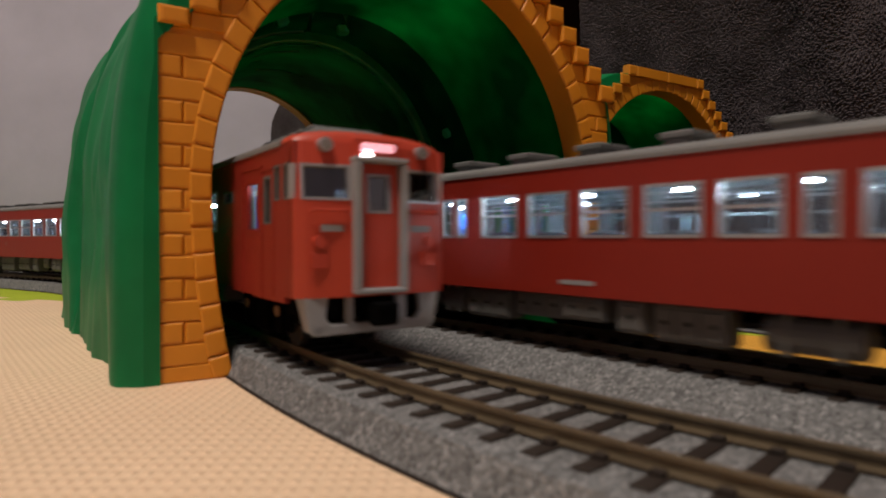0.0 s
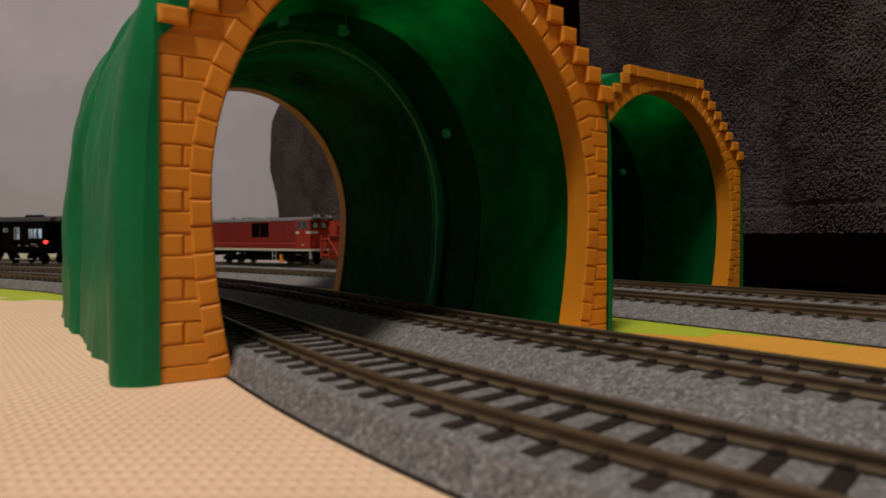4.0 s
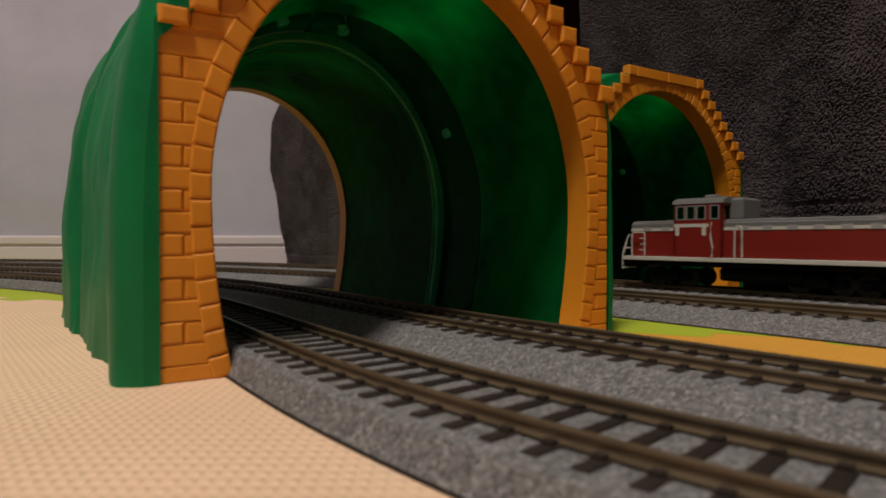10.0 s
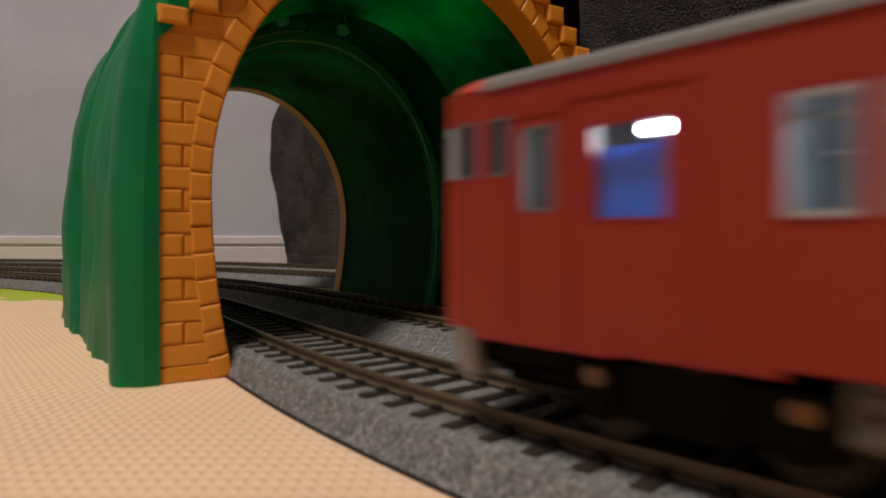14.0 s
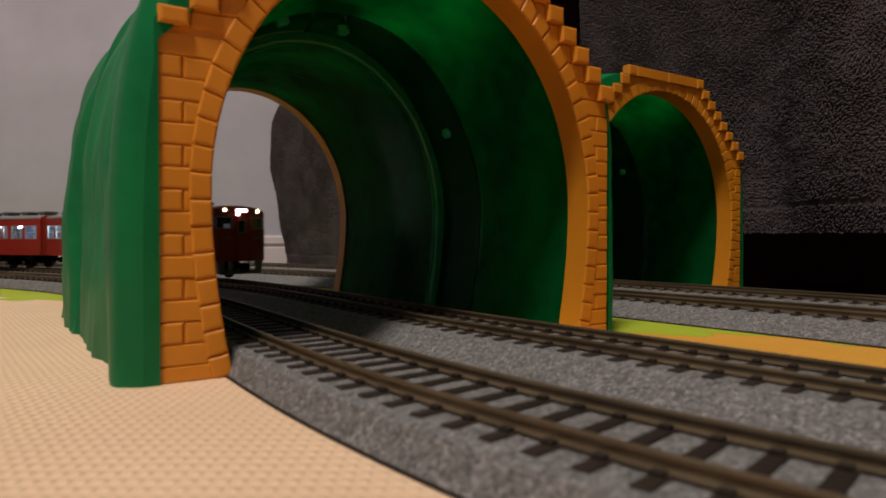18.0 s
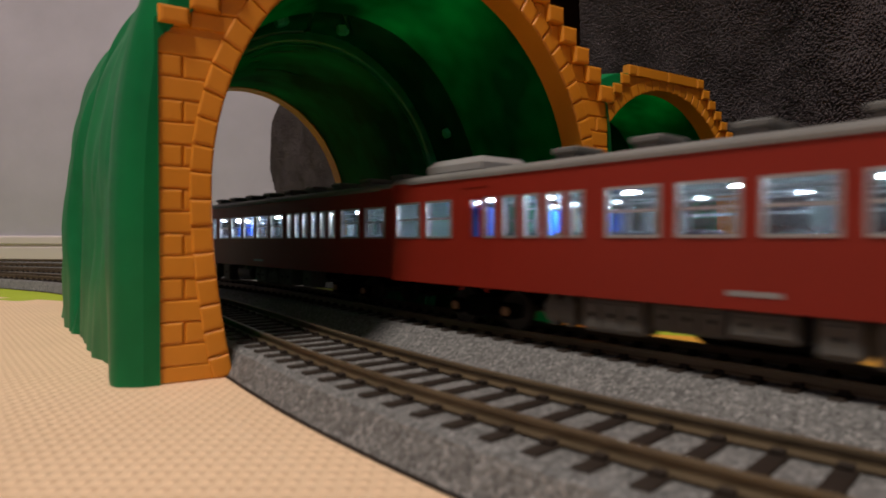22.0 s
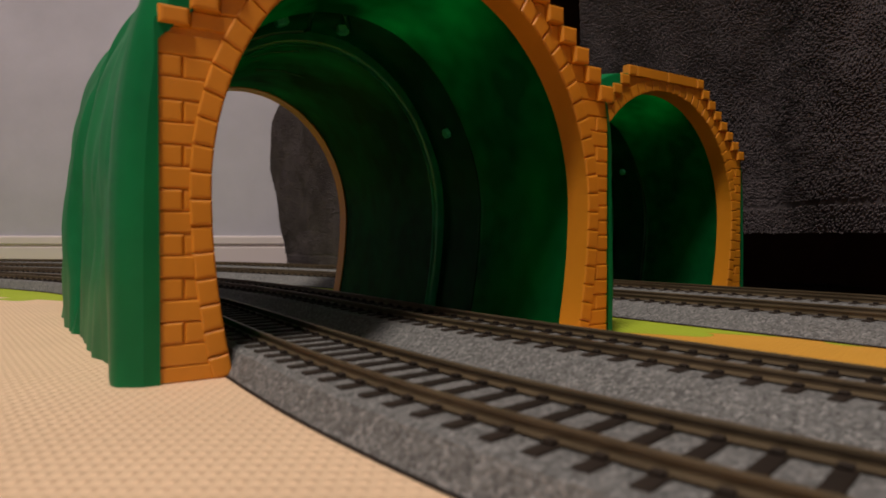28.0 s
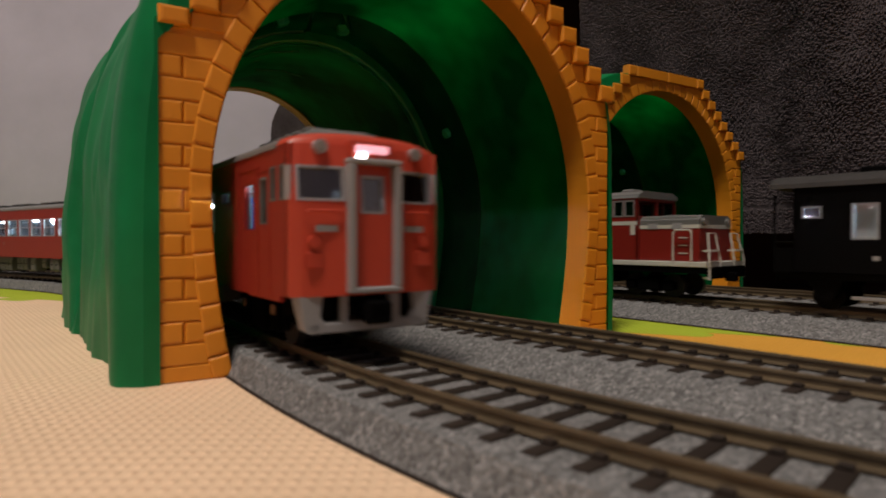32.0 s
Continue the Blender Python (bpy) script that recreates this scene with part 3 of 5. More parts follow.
def tunnel_lining(y0, y1):
    """A stretch of the smooth inside, with shallow swells."""
    nu = 120
    ys = sorted(set([y0, y1] + [y for y in list(np.arange(8.0, 200.0, 2.2)) + [59.4, 60.6, 64.0, 92.2, 92.6, 93.0, 93.4, 97.0] if y0 < y < y1]))
    nv = len(ys) - 1
    v, f = [], []
    for j in range(nv + 1):
        y = ys[j]
        off = lining_off(y)
        rise = 1 + BACK_RISE * y / T_LEN
        for i in range(nu + 1):
            s, z = opening(i / nu, off)
            w = noise.noise(Vector((s * 0.025, y * 0.02, z * 0.025))) * 1.0
            v.append((s + w, y, max(0.0, z * rise + w * 0.6)))
    for j in range(nv):
        for i in range(nu):
            a = j * (nu + 1) + i
            f.append((a, a + nu + 1, a + nu + 2, a + 1))
    return mesh_from(v, f, True)


def joint_rib():
    """Rounded ledge round the inside, facing the front."""
    n = 120
    prof = [(91.4, 2.6), (91.6, 1.6), (91.4, -0.6), (91.9, -2.2), (93.2, -2.7), (94.6, -2.2)]
    v = []
    for i in range(n + 1):
        for y, off in prof:
            s, z = opening(i / n, off)
            v.append((s, y, z * (1 + BACK_RISE * y / T_LEN)))
    m = len(prof)
    return Geo().add(v, [(i * m + k, i * m + k + 1, (i + 1) * m + k + 1, (i + 1) * m + k) for i in range(n) for k in range(m - 1)])


def wall_spot(s, z, y):
    """The point of the inside that lies on the way from the middle through (s, z), and the way inwards."""
    a = math.atan2(z - ARCH_Z, s - ARCH_C)
    off = lining_off(y)
    p = Vector((ARCH_C + (ARCH_R + off) * math.cos(a), y, (ARCH_Z + (ARCH_H + off) * math.sin(a)) * (1 + BACK_RISE * y / T_LEN)))
    return p, Vector((-math.cos(a), 0, -math.sin(a)))


def rib_line(pts, r):
    """Raised rib laid along (s, z, y) spots of the inside."""
    return Geo().rod([wall_spot(*p)[0] for p in pts], r, 8)


def toy_tunnel(label):
    root = thing("toy_tunnel", label, "toy tunnel", "moulded toy tunnels")
    part("hill", hill_shell(), M_HILL, root, "moulded green hill with rock folds")
    # Three greens for one plastic carry the shade inside the tunnel.
    part("front_lining", tunnel_lining(7.0, 62.0), M_GREENSHADE, root, "smooth green inside, shaded by its colour, fairly translucent")
    part("middle_lining", tunnel_lining(62.0, 93.0), M_GREENSHADEMID, root, "smooth green inside, shaded by its colour, hardly translucent")
    part("back_lining", tunnel_lining(93.0, T_LEN - 8.0), M_GREENSHADEBACK, root, "smooth green inside, shaded darkest by its colour")
    # Bright edge of the rib comes from its lightened colour.
    part("joint_rib", joint_rib(), M_JOINTLIT, root, "raised rib where two half shells meet", True)
    for end in (0, 1):
        face = part("portal", portal_slab().mesh(), M_ORANGE, root, "orange brick-pattern portal frame")
        if end:
            face.matrix_basis = Matrix.Translation((2 * ARCH_C * MM, T_LEN * MM, 0)) @ Matrix.Rotation(math.pi, 4, "Z") @ Matrix.Diagonal((1, 1, 1 + BACK_RISE, 1))
        for b in portal_blocks():
            part("brick", b.mesh(), M_ORANGE, face)
    for s, z, y, r in ((132.8, 74.0, 75.5, 2.3), (82.0, 110.0, 78.0, 2.8), (52.0, 106.0, 70.0, 2.8), (17.5, 74.0, 75.5, 2.3)):
        p, d = wall_spot(s, z, y)
        n = 6
        a = Vector((0, 1, 0))
        b = d.cross(a)
        ring = [[p + d * h + k2 * r * (math.cos(2 * math.pi * k / n) * a + math.sin(2 * math.pi * k / n) * b) for k in range(n)] for h, k2 in ((-1.0, 1.0), (2.0, 1.0), (2.6, 0.8))]
        g = Geo().add(ring[0] + ring[1] + ring[2], [tuple(range(n - 1, -1, -1)), tuple(range(2 * n, 3 * n))] + [(m * n + k, m * n + (k + 1) % n, (m + 1) * n + (k + 1) % n, (m + 1) * n + k) for m in (0, 1) for k in range(n)])
        part("boss", g, M_BOSSLIT, root, "small moulded hexagonal boss")
    stiff = ([(61, 109, 61), (66, 110, 75), (70.5, 110.4, 87), (69.5, 110.2, 90.5)], [(69.5, 110.2, 90.5), (62, 109, 91.3), (55, 107.2, 91.3), (46, 104, 91.3)], [(76, 110.4, 63), (84, 109.5, 76), (86, 109, 79)])
    for pts in stiff:
        part("stiffener", rib_line(pts, 0.9), M_RIBLIT, root, "raised moulded rib")
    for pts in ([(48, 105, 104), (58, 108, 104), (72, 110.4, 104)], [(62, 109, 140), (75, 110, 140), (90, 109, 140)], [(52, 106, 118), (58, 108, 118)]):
        part("stiffener", rib_line(pts, 0.5), M_RIBLIT, root, "thin raised moulded rib")
    return root


def tunnel_pose(x, y, deg):
    return Matrix.Translation((x * MM, y * MM, 0)) @ Matrix.Rotation(radians(deg), 4, "Z")


tunnel = toy_tunnel("green plastic toy tunnel with orange brick portals, over the inner tracks")
tunnel.matrix_basis = tunnel_pose(-65.4, 144.5, 31.8) @ Matrix.Diagonal((0.977, 1.079, 1.079, 1.0))
far_tunnel = copy_thing(tunnel, tunnel_pose(71.3, 347.0, 31.8) @ Matrix.Diagonal((1.1, 1.1, 1.073, 1.0)))
tagged(far_tunnel, "green plastic toy tunnel with orange brick portals, over the outer tracks")


# ---- furniture with towels ----
def plan(off, t):
    return off * ACROSS + t * ALONG


def off_box(x0, x1, off0, off1, z0, z1):
    """Box with its sides along and across the tracks."""
    c = [plan(off0, x0), plan(off1, x0), plan(off1, x1), plan(off0, x1)]
    return Geo().prism([(p[0], p[1]) for p in c], z0, z1)


stand = thing("low_cabinet", "dark brown wooden cabinet draped with grey towels", "cabinet")
part("top", off_box(-700, 905, 440, 800, 420, 445), M_DARKWOOD, stand)
part("back", off_box(-700, 905, 700, 716, FLOOR_Z, 420), M_DARKWOOD, stand)
for x in (-690, -300, 480, 890):
    part("upright", off_box(x, x + 14, 500, 700, FLOOR_Z, 420), M_DARKWOOD, stand)


def towel(name, t0, t1, off, z0, z1, label, pitch, seed, span, lean=0.0, tall=1.0, edge_at=None, folds=()):
    """Terry towel: a thick wavy sheet with a hem band and thousands of short loops."""
    rnd = random.Random(seed)
    root = thing(name, label, "towel", "hanging towels")

    def cut(z):
        return float(np.interp(z, *edge_at)) if edge_at else 0.0

    def face(t, z):
        w = noise.noise(Vector((t * 0.014 + seed, z * 0.004, 0))) * 22 + noise.noise(Vector((t * 0.035, z * 0.02, seed))) * 5
        fold = sum(d * math.exp(-((t - c) / r) ** 2) for c, r, d in folds)
        return off + w + fold + lean * (z - z0)

    nu, nv = int((t1 - t0) / 8), int((z1 - z0) / 8)
    v, f = [], []
    for layer in (0, 7.0):
        for j in range(nv + 1):
            for i in range(nu + 1):
                z = z0 + (z1 - z0) * j / nv
                t = t0 + (t1 - cut(z) - t0) * i / nu
                edge = 3.0 * math.exp(-(z - z0) / 4.0)
                p = plan(face(t, z) + layer + (edge if layer == 0 else -edge), t)
                v.append((p[0], p[1], z + 1.5 * noise.noise(Vector((t * 0.02, seed, 0)))))
    m = (nu + 1) * (nv + 1)
    for k in (0, m):
        for j in range(nv):
            for i in range(nu):
                a = k + j * (nu + 1) + i
                f.append((a, a + 1, a + nu + 2, a + nu + 1))
    for i in range(nu):
        f.append((i, i + 1, m + i + 1, m + i))
    for j in range(nv):
        for i in (0, nu):
            a = j * (nu + 1) + i
            f.append((a, a + nu + 1, m + a + nu + 1, m + a))
    part("sheet", mesh_from(v, f, True), M_TOWEL, root)
    v, f = [], []
    for j in range(int((300 - z0) / pitch)):
        for i in range(int((span[1] - span[0]) / pitch)):
            t = span[0] + (i + rnd.random()) * pitch
            z = z0 + (j + rnd.random()) * pitch
            if 19 < z - z0 < 22.5 or t > t1 - cut(z):
                continue
            brush = noise.noise(Vector((t * 0.02, z * 0.02, 5 + seed)))
            h = pitch * (0.8 + 0.5 * rnd.random()) * (0.75 if z - z0 < 19 else 1.0) * tall
            at = noise.noise(Vector((t * 0.05, z * 0.05, 11 + seed))) * 4 + rnd.uniform(-0.6, 0.6)
            dt, dz = math.cos(at) * h * 0.55, math.sin(at) * h * 0.55 - h * 0.35
            o = face(t, z)
            r = pitch * 0.42
            b = len(v)
            for lev, (out, k, rr) in enumerate(((0.3, 0.0, 1.0), (-h * 0.75, 0.45, 0.95), (-h * (0.9 + 0.3 * brush), 1.0, 0.35))):
                for q in range(4):
                    g = q * math.pi / 2 + at
                    tt = t + dt * k + math.cos(g) * r * rr
                    zz = z + dz * k + math.sin(g) * r * rr
                    p = plan(o + out, tt)
                    v.append((p[0], p[1], zz))
            for lev in range(2):
                for q in range(4):
                    a, c = b + lev * 4 + q, b + lev * 4 + (q + 1) % 4
                    f.append((a, c, c + 4, a + 4))
            f.append((b + 8, b + 9, b + 10, b + 11))
    tagged(part("terry", mesh_from(v, f, True), M_TOWEL, root, "short charcoal terry loops"), kind="stuff")
    return root


towel("towel", -160, 374, 490, 38.5, 420, "charcoal grey terry towel hanging over the cabinet front", 1.75, 2, (69, 374), folds=((140, 42, -20), (212, 34, 9), (300, 60, -8)))
towel("towel", 640, 905, 408, FLOOR_Z + 4, 420, "charcoal grey terry towel hanging to the floor", 2.2, 9, (660, 905), -0.02, 0.6, edge_at=((-8, 16, 37, 72, 107, 143, 194, 227, 270), (66, 53, 44, 28, 13, 1, 7, 33, 70)))


# ---- railcars ----
CAR_L = 247.0
HALF_L = CAR_L / 2
SILL, HEAD = 27.2, 37.9


def holed_side(g, y, th, holes, x0, x1, z0, z1):
    """Upright side with window openings; each hole is (xa, xb, za, zb)."""
    holes = sorted(holes)
    x = x0
    for a, b, za, zb in holes:
        if a > x:
            g.box(x, a, y, y + th, z0, z1)
        g.box(a, b, y, y + th, z0, za)
        g.box(a, b, y, y + th, zb, z1)
        x = b
    g.box(x, x1, y, y + th, z0, z1)


def roof_profile(half, z0, z1, n=14):
    return [(half * math.cos(math.pi * i / n), z0 + (z1 - z0) * math.sin(math.pi * i / n) ** 0.8) for i in range(n + 1)]


def cab_front(g, holes, xe, sign, ys, zs, bow=2.6, rake=0.11):
    """Bowed cab face in a grid of cells, leaving out those in holes."""
    def face_x(y, z):
        return xe - sign * (bow * (abs(y) / 18.0) ** 3 + max(0.0, z - 33.0) * rake)
    for i in range(len(ys) - 1):
        for j in range(len(zs) - 1):
            ym, zm = (ys[i] + ys[i + 1]) / 2, (zs[j] + zs[j + 1]) / 2
            if any(a < ym < b and c < zm < d for a, b, c, d in holes):
                continue
            c = [(ys[i], zs[j]), (ys[i + 1], zs[j]), (ys[i + 1], zs[j + 1]), (ys[i], zs[j + 1])]
            v = [(face_x(y, z), y, z) for y, z in c] + [(face_x(y, z) - sign * 1.4, y, z) for y, z in c]
            g.add(v, [(0, 1, 2, 3), (7, 6, 5, 4), (0, 4, 5, 1), (1, 5, 6, 2), (2, 6, 7, 3), (3, 7, 4, 0)])
    return face_x


def frame_ring(x0, x1, z0, z1, y, th, w=0.7):
    g = Geo()
    g.box(x0, x1, y, y + th, z0, z0 + w)
    g.box(x0, x1, y, y + th, z1 - w, z1)
    g.box(x0, x0 + w, y, y + th, z0 + w, z1 - w)
    g.box(x1 - w, x1, y, y + th, z0 + w, z1 - w)
    return g


def bogie(root, x, material=None, wheel=5.3, gap=14.0, half=12.5, lift=0.0):
    b = part("bogie", Geo().box(x - 3, x + 3, -half + 1.7, half - 1.7, 4.5, 9.0, 0.4), material or M_BLACK, root, "black bogie frame")
    for sd in (-1, 1):
        ya, yb = sorted((sd * (half - 1.6), sd * half))
        yc, yd = sorted((sd * (half - 0.6), sd * (half + 1.4)))
        part("side_frame", Geo().box(x - gap, x + gap, ya, yb, 3.6, 7.4 + lift, 0.5).box(x - 5, x + 5, yc, yd, 3.0, 9.0 + lift, 0.5), material or M_BLACK, b)
    for dx in (-gap * 0.75, gap * 0.75):
        w = Geo()
        for y in (-9.6, 7.4):
            w.cyl((x + dx, wheel), wheel, y, y + 2.2, "y", 18)
        w.cyl((x + dx, wheel), 0.9, -11, 11, "y", 8)
        part("wheelset", w, M_WHEEL, b)
        for y in (-half - 1.2, half - 0.6):
            part("axle_box", Geo().box(x + dx - 2.2, x + dx + 2.2, y, y + 1.8, 3.2, 7.8 + lift, 0.6), material or M_BLACK, b)
            if material is None:
                end = y - 0.5 if y < 0 else y + 1.8
                # Disc added as the painted highlight of the axle-box end.
                part("axle_highlight", Geo().cyl((x + dx, 5.4 + lift), 1.2, end, end + 0.5, "y", 14), M_AXLELIT, b, "brown disc, painted highlight on the axle-box end")
    return b


def window_unit(root, x0, x1, z0, z1, side, sash=True, dark=False, plain=False):
    y = 17.2 * side
    if plain:
        fr = part("window", frame_ring(x0 - 0.25, x1 + 0.25, z0 - 0.25, z1 + 0.25, min(y, y + 0.9 * side), 0.9, 0.4), M_REDSHADE, root, "thin red window rim")
    elif dark:
        fr = part("window", frame_ring(x0 - 0.25, x1 + 0.25, z0 - 0.25, z1 + 0.25, min(y, y + 0.9 * side), 0.9, 0.45), M_UNDER, root, "thin dark window rim")
    else:
        fr = part("window", frame_ring(x0 - 0.25, x1 + 0.25, z0 - 0.25, z1 + 0.25, min(y, y + 1.05 * side), 1.05, 0.6), M_SILVER, root, "silver window frame")
    if sash:
        zm = z0 + (z1 - z0) * 0.52
        part("sash_bar", Geo().box(x0, x1, min(y, y + 0.5 * side), max(y, y + 0.5 * side), zm - 0.3, zm + 0.3), M_SILVER, fr)
    pane = part("pane", Geo().box(x0, x1, y - 0.1, y + 0.1, z0, z1), M_DARKGLASS if dark else M_GLASS, fr)
    pane.visible_shadow = False
    return fr


def ventilator(xv):
    return Geo().box(xv - 3.2, xv + 3.2, -5.2, 5.2, 46.2, 49.6, 0.5).box(xv - 4.0, xv + 4.0, -6.0, 6.0, 49.2, 50.9, 0.4)


def railcar(label, wins, blues, doors, cabs, lit, gangway, vents, seed):
    """wins: window spans along x; blues: spans closed by a blue partition inside; doors: (leaf, slit) spans; cabs: list of end signs."""
    rnd = random.Random(seed)
    root = thing("railcar", label, "railcar", "red railcars")
    bottom, eave = (13.1, 44.9) if gangway else (13.4, 44.2)
    crown = eave + 3.4
    zcab = (33.4, 40.4)
    holes = [(a, b, SILL, HEAD) for a, b in wins]
    slits = [(a + 1.2, b - 1.2, 28.6, 38.6) for a, b in doors]
    cabw = []
    for c in cabs:
        for a, b in ((4.6, 7.6), (10.2, 13.2)):
            cabw.append((HALF_L - b, HALF_L - a, *zcab) if c > 0 else (-HALF_L + a, -HALF_L + b, *zcab))
    vent_holes = [(a, b, 34.4, 37.2) for a, b in vents]
    cut = holes + slits + cabw + vent_holes
    ends = {1: HALF_L - (3.2 if 1 in cabs else 0.0), -1: -HALF_L + (3.2 if -1 in cabs else 0.0)}
    for side in (-1, 1):
        g = Geo()
        holed_side(g, 17.0 if side > 0 else -18.0, 1.0, cut, ends[-1], ends[1], bottom, eave)
        wall = part("side_wall", g, M_REDSHADE, root, "glossy vermilion side wall")
        for a, b in doors:
            part("door_step", Geo().box(a - 7, b + 7, 17.0 if side > 0 else -18.0, 18.0 if side > 0 else -17.0, bottom - 1.3, bottom), M_REDSHADE, wall)
    lin = Geo()
    for side in (-1, 1):
        holed_side(lin, 16.5 if side > 0 else -16.9, 0.4, [(a, b, c, d) for a, b, c, d in cut], -HALF_L + 4, HALF_L - 4, bottom + 1, eave)
    part("lining", lin, M_INSIDE, root, "pale interior lining")
    part("floor_pan", Geo().box(-HALF_L + 3, HALF_L - 3, -17, 17, bottom, bottom + 1.2), M_UNDER, root)
    part("roof", Geo().prism(roof_profile(18.15, eave, crown), -HALF_L + (9 if -1 in cabs else 0.4), HALF_L - (9 if 1 in cabs else 0.4), "x"), M_ROOF, root, "dusty grey curved roof", True).data.polygons.foreach_set("use_smooth", [False] * 17)
    part("gutter", Geo().box(-HALF_L + 9, HALF_L - 9, 17.9, 18.35, eave - 0.5, eave + 0.35).box(-HALF_L + 9, HALF_L - 9, -18.35, -17.9, eave - 0.5, eave + 0.35), M_ROOF, root)
    for side in (-1, 1):
        for a, b in wins:
            window_unit(root, a, b, SILL, HEAD, side, (b - a) > 7.5 and (a, b) not in blues, False, (a, b) in blues)
        for a, b, c, d in slits + cabw + vent_holes:
            window_unit(root, a, b, c, d, side, False, True)
        for a, b in doors:
            y = 18.0 * side
            dr = Geo()
            dr.box(a - 1.0, a - 0.6, min(y, y + 0.18 * side), max(y, y + 0.18 * side), bottom, 40.5)
            dr.box(b + 0.6, b + 1.0, min(y, y + 0.18 * side), max(y, y + 0.18 * side), bottom, 40.5)
            dr.box(a - 1.0, b + 1.0, min(y, y + 0.18 * side), max(y, y + 0.18 * side), 40.1, 40.5)
            part("door", dr, M_REDSHADE, root, "recessed vermilion crew door outline")
        for a, b in blues:
            y = 18.0 * side
            dr = Geo()
            for xa in (a - 3.4, b + 3.0):
                dr.box(xa, xa + 0.4, min(y, y + 0.2 * side), max(y, y + 0.2 * side), bottom - 1.2, 41.5)
            dr.box(a - 3.4, b + 3.4, min(y, y + 0.2 * side), max(y, y + 0.2 * side), 41.1, 41.5)
            part("passenger_door", dr, M_REDSHADE, root, "vermilion sliding door outline")
        yb = 18.0 * side
        if not gangway:
            part("marking_bar", Geo().box(-12.9, -2.9, min(yb, yb + 0.12 * side), max(yb, yb + 0.12 * side), 16.0, 17.0), M_SKIRT, root, "small pale marking bar")
        else:
            part("marking_bar", Geo().box(38, 41, min(yb, yb + 0.12 * side), max(yb, yb + 0.12 * side), 21.0, 23.4), M_LOCO, root, "small dark red marking plate")
    # inside
    seat = Geo().box(0, 1.6, 0, 11, bottom + 1.2, 28.6, 0.4).box(-4.5, 6.0, 0, 11, 17.0, 20.5, 0.5).mesh()
    x = -HALF_L + 32
    while x < HALF_L - 32:
        for y in (-15.5, 4.5):
            part("seat", seat, M_SEATBACK, root).matrix_basis = Matrix.Translation((x * MM, y * MM, 0))
        x += 17.5
    for a, b in blues:
        for y0, y1 in ((13.6, 15.8), (-15.8, -13.6)):
            part("partition", Geo().box(a - 0.8, b + 0.8, y0, y1, bottom + 1.3, 35.6, 0.4), M_SEAT, root, "bright blue inner partition")
    led = Geo().box(-1.3, 1.3, -1.05, 1.05, 37.4, 38.5, 0.3).mesh()
    x = -HALF_L + 24
    while x < HALF_L - 20:
        part("ceiling_lamp", led, M_LED, root, "cold white interior lamp").matrix_basis = Matrix.Translation((x * MM, 0, 0))
        x += 27.0
    for a, b in blues:
        for y in (-11, 11):
            part("ceiling_lamp", led, M_LED, root, "cold white interior lamp").matrix_basis = Matrix.Translation(((a + b) / 2 * MM, y * MM, 0))
    if gangway:
        for xv in (-81.5, 83.5):
            part("vestibule_wall", Geo().box(xv - 0.5, xv + 0.5, -16.3, -3.5, bottom + 1.3, 43.3).box(xv - 0.5, xv + 0.5, 3.5, 16.3, bottom + 1.3, 43.3).box(xv - 0.5, xv + 0.5, -3.5, 3.5, 38.0, 43.3), M_INSIDE, root, "pale inner wall with a doorway")
    rack = Geo()
    for y in (-14.6, 14.6):
        rack.rod([(-HALF_L + 30, y, 36.4), (HALF_L - 30, y, 36.4)], 0.35)
    part("luggage_rack", rack, M_SILVER, root)
    part("ceiling_panel", Geo().box(-HALF_L + 4, HALF_L - 4, -16.5, 16.5, 43.4, 43.9), M_INSIDE, root)
    # ends
    ys = [-18, -16.6, -15.6, -6.4, -5.6, -4.2, -2.9, 2.9, 4.2, 5.6, 6.4, 15.6, 16.6, 18]
    zs = [bottom, 20, 30.5, 33.0, 38.8, 40.4, 41.2, 42.6, eave]
    for sgn in (-1, 1):
        xe = sgn * HALF_L
        if sgn in cabs:
            hw = [(-16.6, -6.4, 33.0, 40.4), (6.4, 16.6, 33.0, 40.4), (-2.9, 2.9, 30.5, 38.8)]
            g = Geo()
            fx = cab_front(g, hw, xe, sgn, ys, zs)
            face = part("cab_face", g, M_REDLIT, root, "vermilion cab front")
            dome = Geo()
            prof = roof_profile(18.1, eave - 0.1, crown + 0.1)
            rows = [(9.2, 1.0), (6.0, 0.98), (3.8, 0.86), (2.6, 0.55), (2.2, 0.0)]
            v = []
            for dx, k in rows:
                v += [(xe - sgn * (dx + 1.6 * (abs(y) / 18.0) ** 3), y, (eave - 0.1) + (z - eave + 0.1) * k) for y, z in prof]
            n = len(prof)
            f = [(r * n + i, r * n + i + 1, (r + 1) * n + i + 1, (r + 1) * n + i) for r in range(len(rows) - 1) for i in range(n - 1)]
            f.append(tuple(range(n)))
            dome.add(v, f)
            part("cab_dome", dome, M_REDLIT, root, "vermilion roof dome over the cab", True)
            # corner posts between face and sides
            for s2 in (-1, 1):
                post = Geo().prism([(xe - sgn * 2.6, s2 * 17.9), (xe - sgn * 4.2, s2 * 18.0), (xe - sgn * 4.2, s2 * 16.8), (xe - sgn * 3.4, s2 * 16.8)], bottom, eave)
                part("corner_post", post, M_REDLIT, root)
                pane = Geo().prism([(xe - sgn * 2.35, s2 * 17.7), (xe - sgn * 3.0, s2 * 18.15), (xe - sgn * 4.6, s2 * 18.25), (xe - sgn * 4.6, s2 * 17.2), (xe - sgn * 3.0, s2 * 16.9)], 33.2, 40.2)
                part("corner_window", pane, M_SILVER, root, "silver-framed corner window")
